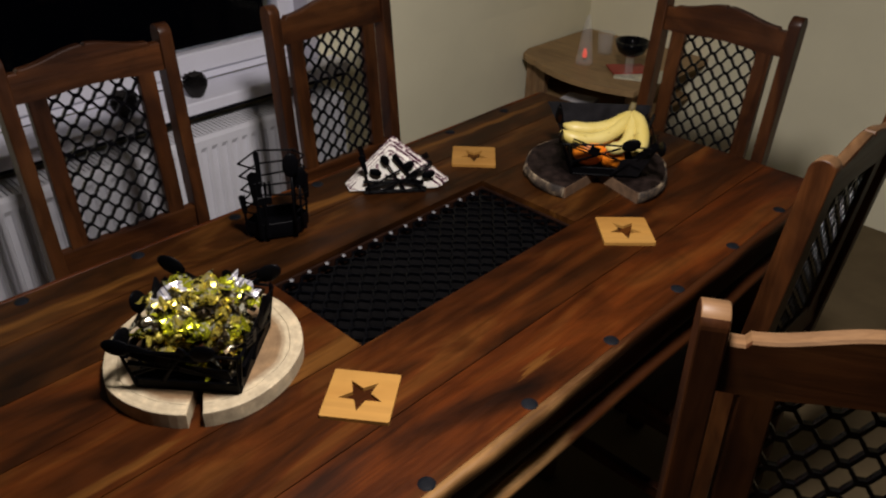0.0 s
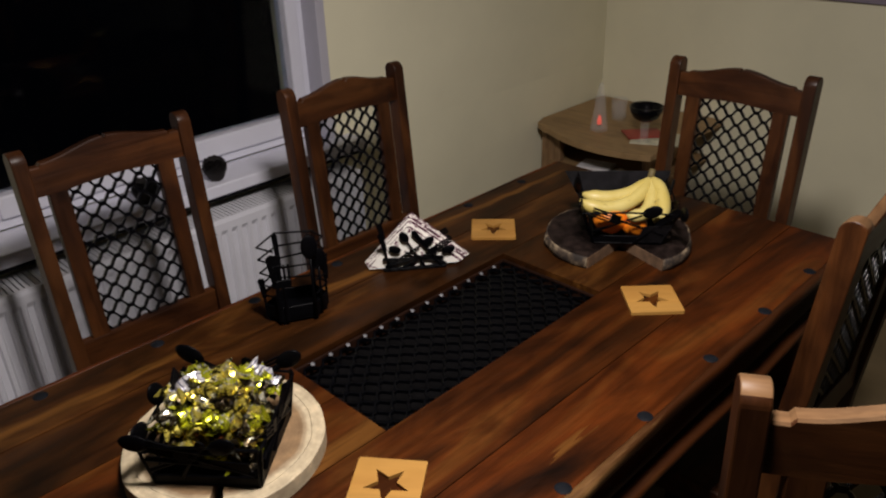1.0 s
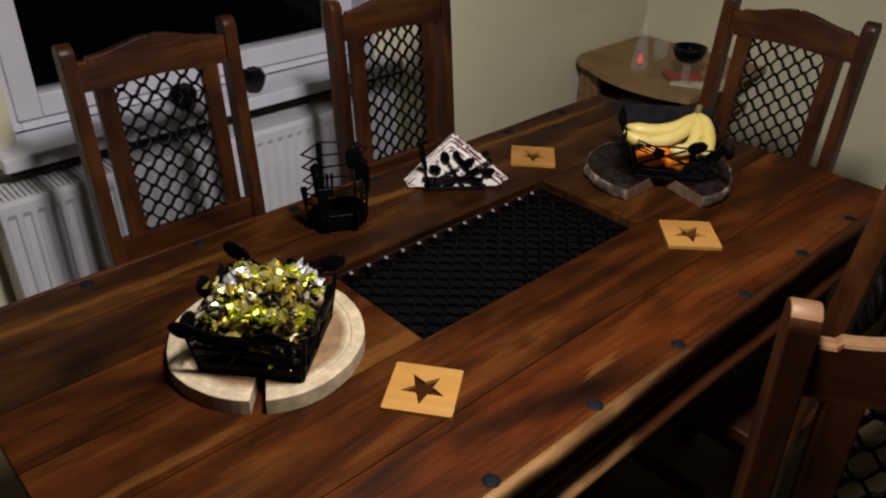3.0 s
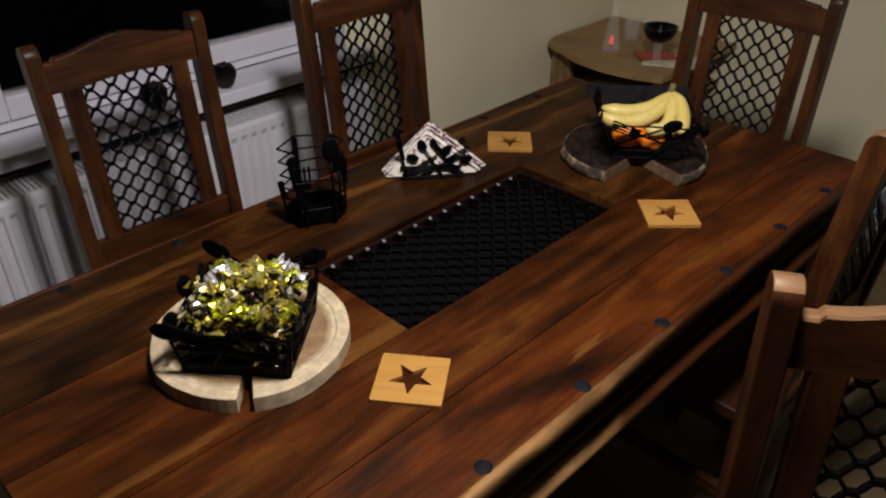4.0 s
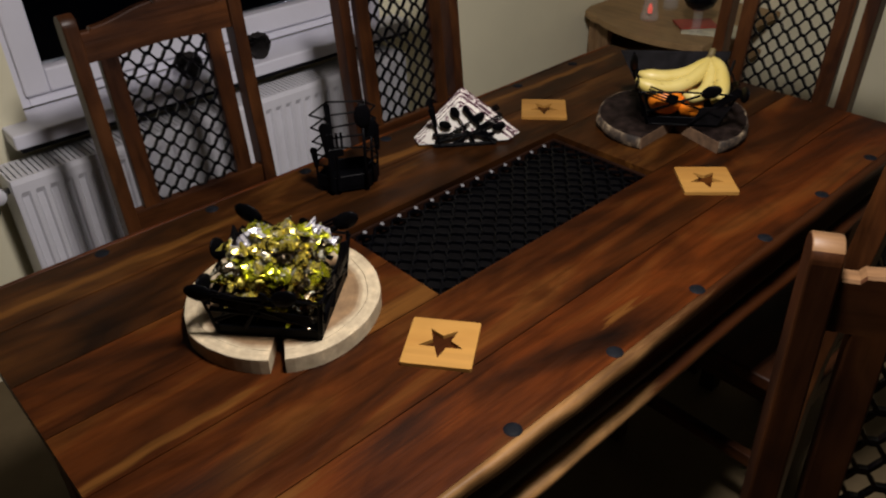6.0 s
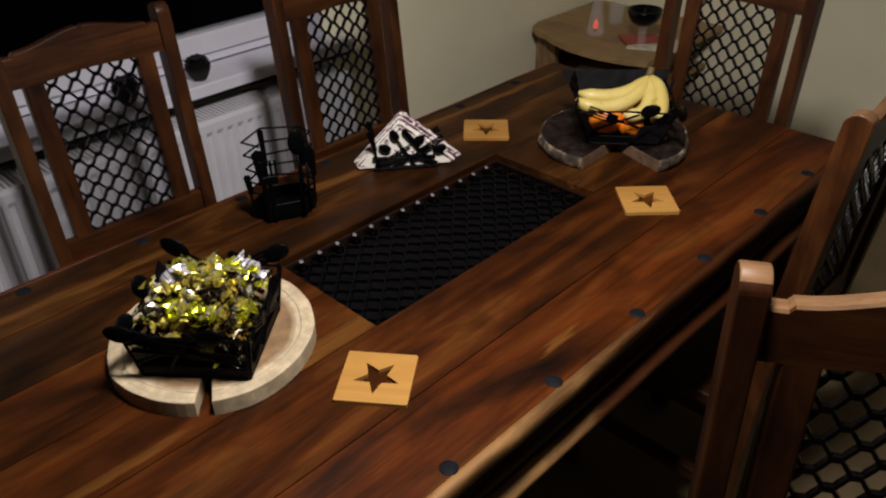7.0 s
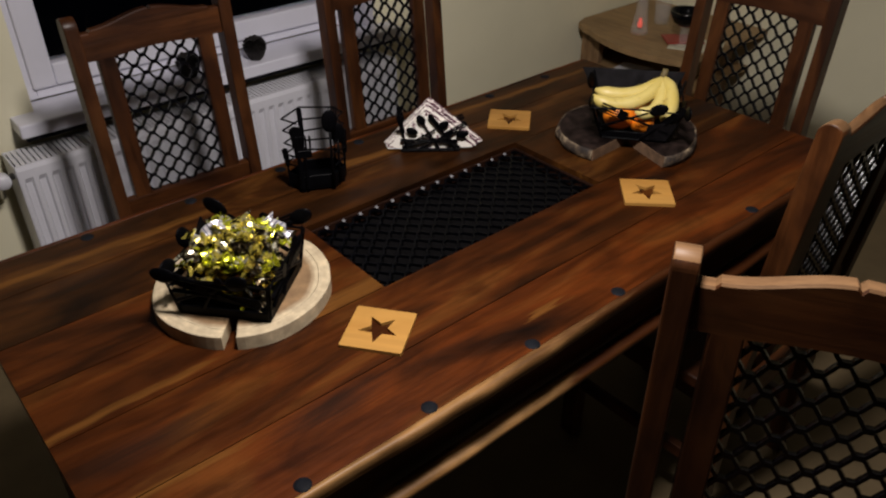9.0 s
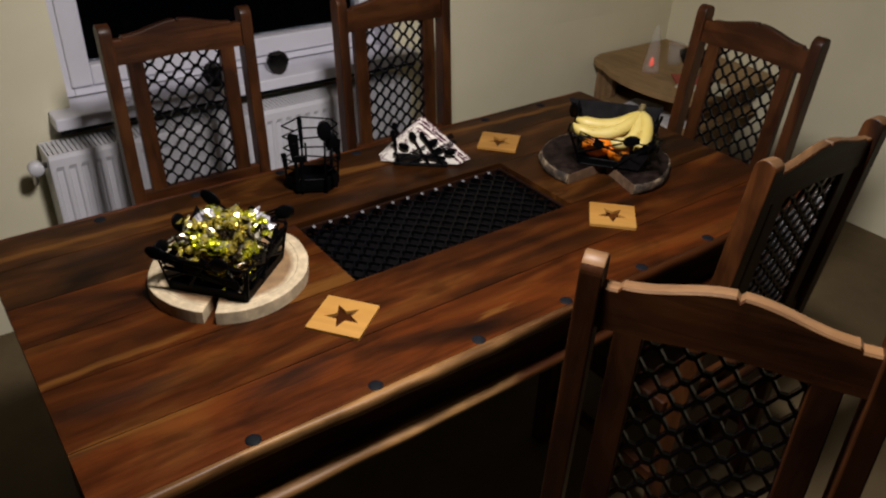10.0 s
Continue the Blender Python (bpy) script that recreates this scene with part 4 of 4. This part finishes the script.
for k in range(9):
    y = -0.016 + k * 0.0040
    w, h, s = 0.094 + 0.0022 * k + rnd.uniform(-0.002, 0.002), 0.088 + 0.0024 * k + rnd.uniform(-0.0015, 0.0015), 0.001 * k + rnd.uniform(-0.002, 0.002)
    bm = bmesh.new()
    outline = [(-w + s, 0.001), (w + s, 0.001), (w + s, 0.004), (s - 0.006, h), (s - 0.012, h), (-w + s, 0.004)]
    a = [bm.verts.new((x, y - 0.0016, z)) for x, z in outline]
    c = [bm.verts.new((x, y + 0.0016, z)) for x, z in outline]
    bm.faces.new(a)
    bm.faces.new(c[::-1])
    for i in range(6):
        bm.faces.new((a[i], c[i], c[(i + 1) % 6], a[(i + 1) % 6]))
    part("napkin", bm, M_NAP_DARK if k in (1, 4, 6, 8) else M_NAP, stack)
holder = thing("napkin_holder", NP, "black iron napkin holder with cutlery shapes, on the table", "napkin holder")
part("base_plate", box(-0.065, 0.065, -0.026, 0.026, 0, 0.004, 0.001, 1), M_IRON, holder)
for y in (-0.0245, 0.0245):
    part("foot_rod", sweep([(-0.066, y, 0.006), (0.066, y, 0.006)], 0.003, 6), M_IRON, holder)
    for kind, a, c, s in (("knife", (-0.052, 0.004), (-0.068, 0.082), 0.9), ("spoon", (-0.062, 0.012), (0.040, 0.064), 0.75), ("spoon", (0.066, 0.010), (-0.052, 0.050), 0.75), ("fork", (-0.030, 0.004), (0.076, 0.058), 0.7),
                          ("knife", (0.056, 0.004), (-0.002, 0.082), 0.8), ("spoon", (0.022, 0.004), (-0.026, 0.080), 0.75), ("knife", (-0.066, 0.030), (0.062, 0.022), 0.7), ("spoon", (-0.050, 0.016), (0.084, 0.040), 0.8)):
        part(kind, cutlery(kind, (a[0], y, a[1]), (c[0], y, c[1] * 1.1), s), M_IRON, holder)


# ---- cutlery caddy ----
caddy = thing("cutlery_caddy", pose(0.600, 1.054, TZ + 0.0003, 0, 0, -27), "tall black wire caddy with cutlery-shaped posts, on the table", "caddy")
LOOP = [(-0.034, -0.033), (-0.060, -0.004), (-0.022, 0.046), (0.044, 0.042), (0.060, 0.0), (0.034, -0.033)]
for k in range(5):
    z = 0.056 + 0.0235 * k
    part("wire_ring", sweep([(x, y, z + 0.003 * math.sin(50 * x + 70 * y + 1.3 * k)) for x, y in LOOP], 0.0019, 6), M_IRON, caddy)
FOOT = [(x * 0.94, y * 0.94) for x, y in LOOP]
part("base_tray", prism(FOOT, 0.006, 0.012, 0.001), M_IRON, caddy)
for (x0, y0), (x1, y1) in zip(FOOT, FOOT[1:] + FOOT[:1]):
    wall, n = between((x0, y0, 0.012), (x1, y1, 0.012))
    part("tray_wall", moved(box(0, n, -0.0015, 0.0015, 0, 0.024, 0.0006, 1), wall), M_IRON, caddy)
for x, y in FOOT:
    part("foot", box(x * 0.9 - 0.004, x * 0.9 + 0.004, y * 0.9 - 0.004, y * 0.9 + 0.004, 0, 0.006), M_IRON, caddy)
for x, y, kind, top, size in ((-0.036, -0.034, "knife", 0.148, 1.7), (-0.024, -0.036, "fork", 0.126, 1.6), (0.030, -0.037, "spoon", 0.176, 1.35), (0.046, -0.020, "spoon", 0.140, 1.25), (-0.060, -0.004, "knife", 0.090, 0.9),
                              (-0.022, 0.046, "knife", 0.152, 0.8), (0.044, 0.042, "fork", 0.150, 0.9), (0.060, 0.002, "knife", 0.118, 0.9)):
    part(kind, cutlery(kind, (x * 0.94, y * 0.94, 0.010), (x, y, top), size), M_IRON, caddy, "", kind == "spoon")


# ---- pine cones on the sill ----
M_CONE = plain("dark_pine_cone", (0.007, 0.0045, 0.004), 0.8, 0, 0.4, 40, 200, 0.4)


def pine_cone_mesh(h=0.072, r=0.037):
    bm = bmesh.new()
    ellipsoid(pose(0, 0, h * 0.48) @ Matrix.Diagonal((r * 0.62, r * 0.62, h * 0.46, 1)), bm, (10, 8))
    n = 95
    for i in range(n):
        t = (i + 0.5) / n
        a = i * 2.39996
        z = h * (0.05 + 0.88 * t)
        rr = r * math.sin(math.pi * min(0.12 + 0.80 * t, 1.0)) ** 0.7
        m = pose(0, 0, z, 0, 0, math.degrees(a)) @ pose(rr * 0.72, 0, 0, 0, -28 + 40 * t - 20, 0)
        l, w = r * 0.42, r * 0.30
        vs = [bm.verts.new(m @ Vector(p)) for p in ((-l, -w * 0.5, 0), (l * 0.5, -w, 0.001), (l, 0, 0.004), (l * 0.5, w, 0.001), (-l, w * 0.5, 0), (0, 0, -0.005))]
        bm.faces.new(vs[:5])
        for k in range(5):
            bm.faces.new((vs[(k + 1) % 5], vs[k], vs[5]))
    return finish(bm)


cone_me = to_mesh("pine_cone", pine_cone_mesh(), M_CONE)
for x, y, a in ((0.951, 1.962, 0), (0.731, 1.958, 140)):
    ob = new("pine_cone", cone_me)
    ob.matrix_world = pose(x, y, 0.6955, 0, 0, a)
    tagged(ob, "dark brown open pine cone standing on the window sill", "pine cone", "pine cones on the sill")


# ---- corner table and what stands on it ----
M_BEECH = sheesham("beech_laminate", 1, (0.29, 0.187, 0.088), (0.31, 0.202, 0.097), (0.325, 0.213, 0.103), (0.34, 0.226, 0.113), 0.85, 0.45, 0.06, figured=0.5)
CT = 0.50
ctable = thing("corner_table", pose(0, 0, 0), "light beech side table with a bowed front, in the room's corner", "side table")
CX, CY, CR = 2.892, 1.60, 0.522


def bowed(r, back_y_, back_x, low):
    a0, a1 = math.radians(180 - 29.5), math.radians(180 + low)
    pts = [(CX + r * math.cos(a0 + (a1 - a0) * i / 32), CY + r * math.sin(a0 + (a1 - a0) * i / 32)) for i in range(33)]
    return pts + [(back_x, pts[-1][1]), (back_x, back_y_), (pts[0][0] + 0.11, back_y_), (pts[0][0] + 0.045, back_y_ - 0.025), (pts[0][0] + 0.012, back_y_ - 0.075)]


part("top", prism(bowed(CR, 1.985, 3.005, 26), CT - 0.024, CT, 0.005), M_BEECH, ctable)
part("shelf", prism(bowed(CR - 0.05, 1.955, 2.995, 23), 0.315, 0.333, 0.002), M_BEECH, ctable)
part("bottom", prism(bowed(CR - 0.05, 1.955, 2.995, 23), 0.06, 0.08, 0.002), M_BEECH, ctable)
M_BEECH_UP = sheesham("beech_laminate_upright", 2, (0.20, 0.125, 0.065), (0.26, 0.165, 0.088), (0.30, 0.19, 0.105), (0.33, 0.215, 0.12), 0.85, 0.45, 0.06)
part("side_panel", box(2.515, 2.545, 1.86, 1.96, 0, CT - 0.024, 0.003), M_BEECH_UP, ctable)
part("side_panel", box(2.62, 2.99, 1.50, 1.518, 0, CT - 0.024, 0.002), M_BEECH_UP, ctable)
part("back_board", box(2.545, 2.99, 1.962, 1.970, 0.02, CT - 0.024), M_BEECH_UP, ctable)
M_PAPER = plain("printed_paper", (0.62, 0.62, 0.64), 0.6, 0, 0.3, 20, 90, 0.05)
for x, y, z, a, w, d in ((2.56, 1.70, 0.333, 12, 0.10, 0.14), (2.52, 1.53, 0.333, -8, 0.11, 0.16)):
    ob = part("magazine", box(-w / 2, w / 2, -d / 2, d / 2, 0, 0.014, 0.002), M_PAPER)
    ob.matrix_world = pose(x, y, z + 0.0005, 0, 0, a)
    tagged(ob, "pale magazine lying on the side table's shelf", "magazine", "magazines on the shelf")

M_CLEAR, nt, b = mat("clear_glass", 0.05, 0, (0.80, 0.81, 0.82))
b.inputs["Alpha"].default_value = 0.10
b.inputs["IOR"].default_value = 1.14
M_FROST, nt, b = mat("frosted_acrylic", 0.25, 0, (0.82, 0.83, 0.85))
b.inputs["Alpha"].default_value = 0.13
b.inputs["IOR"].default_value = 1.12
ob = part("cone_lamp", lathe([(0, 0), (0.036, 0), (0.036, 0.022), (0.033, 0.030), (0.020, 0.14), (0.011, 0.185), (0.006, 0.200), (0, 0.202)], 28), M_FROST, None, "", True)
ob.matrix_world = pose(2.556, 1.697, CT + 0.0003)
tagged(ob, "frosted clear cone-shaped lamp with a red glow, on the side table", "lamp")
M_GLOW, nt, b = mat("red_lamp_core", 0.4, 0, (0.5, 0.06, 0.04))
b.inputs["Emission Color"].default_value = (1.0, 0.10, 0.05, 1)
b.inputs["Emission Strength"].default_value = 0.5
part("light_core", lathe([(0, 0.026), (0.009, 0.026), (0.010, 0.040), (0.005, 0.062), (0, 0.064)], 14), M_GLOW, ob, "small glowing red light core", True)
ob = part("tumbler", lathe([(0, 0), (0.030, 0), (0.036, 0.09), (0.033, 0.09), (0.028, 0.008), (0, 0.008)], 24), M_CLEAR, None, "", True)
ob.matrix_world = pose(2.73, 1.715, CT + 0.0003)
tagged(ob, "clear glass tumbler on the side table", "glass")
M_BLACKGLASS, nt, b = mat("black_glazed_ceramic", 0.10, 0, (0.003, 0.003, 0.004))
b.inputs["Specular IOR Level"].default_value = 0.16
bowl = thing("footed_bowl", pose(2.545, 1.478, CT + 0.0003), "glossy black bowl on a clear glass foot", "bowl")
part("foot", lathe([(0, 0), (0.030, 0), (0.030, 0.006), (0.016, 0.012), (0.018, 0.085), (0, 0.086)], 24), M_CLEAR, bowl, "clear glass foot", True)
part("cup", lathe([(0, 0.086), (0.027, 0.088), (0.050, 0.102), (0.062, 0.126), (0.066, 0.146), (0.062, 0.147), (0.057, 0.126), (0.044, 0.106), (0, 0.096)], 32), M_BLACKGLASS, bowl, "glossy black ceramic cup", True)
M_REDP, M_WHITEP = plain("red_card", (0.30, 0.03, 0.02), 0.5, 0, 0.2, 20), plain("pale_card", (0.55, 0.53, 0.40), 0.5, 0, 0.3, 30)
for name, x, y, z, a, w, d, m, label in (("leaflet", 2.60, 1.45, 0.0, 25, 0.15, 0.20, M_WHITEP, "pale printed leaflet on the side table"), ("leaflet", 2.61, 1.52, 0.0055, 50, 0.11, 0.15, M_REDP, "red folded leaflet on the side table")):
    ob = part(name, box(-w / 2, w / 2, -d / 2, d / 2, 0, 0.005, 0.001, 1), m)
    ob.matrix_world = pose(x, y, CT + 0.0004 + z, 0, 0, a)
    tagged(ob, label, "leaflet")


# ---- picture on the end wall ----
picture = thing("wall_picture", pose(0, 0, 0), "grey-mauve framed picture hanging on the cream end wall", "picture")
M_MAUVE = plain("mauve_frame_paint", (0.20, 0.17, 0.22), 0.5, 0, 0.15, 12, 90, 0.1)
PY0, PY1, PZ0, PZ1 = 0.42, 1.22, 1.022, 1.56
for y0, y1, z0, z1 in ((PY0, PY1, PZ0, PZ0 + 0.03), (PY0, PY1, PZ1 - 0.03, PZ1), (PY0, PY0 + 0.03, PZ0 + 0.03, PZ1 - 0.03), (PY1 - 0.03, PY1, PZ0 + 0.03, PZ1 - 0.03)):
    part("frame_bar", box(WALL_X - 0.022, WALL_X - 0.001, y0, y1, z0, z1, 0.003), M_MAUVE, picture)
part("canvas", box(WALL_X - 0.012, WALL_X - 0.001, PY0 + 0.03, PY1 - 0.03, PZ0 + 0.03, PZ1 - 0.03), plain("plain_grey_canvas", (0.32, 0.31, 0.34), 0.8, 0, 0.2, 5), picture)
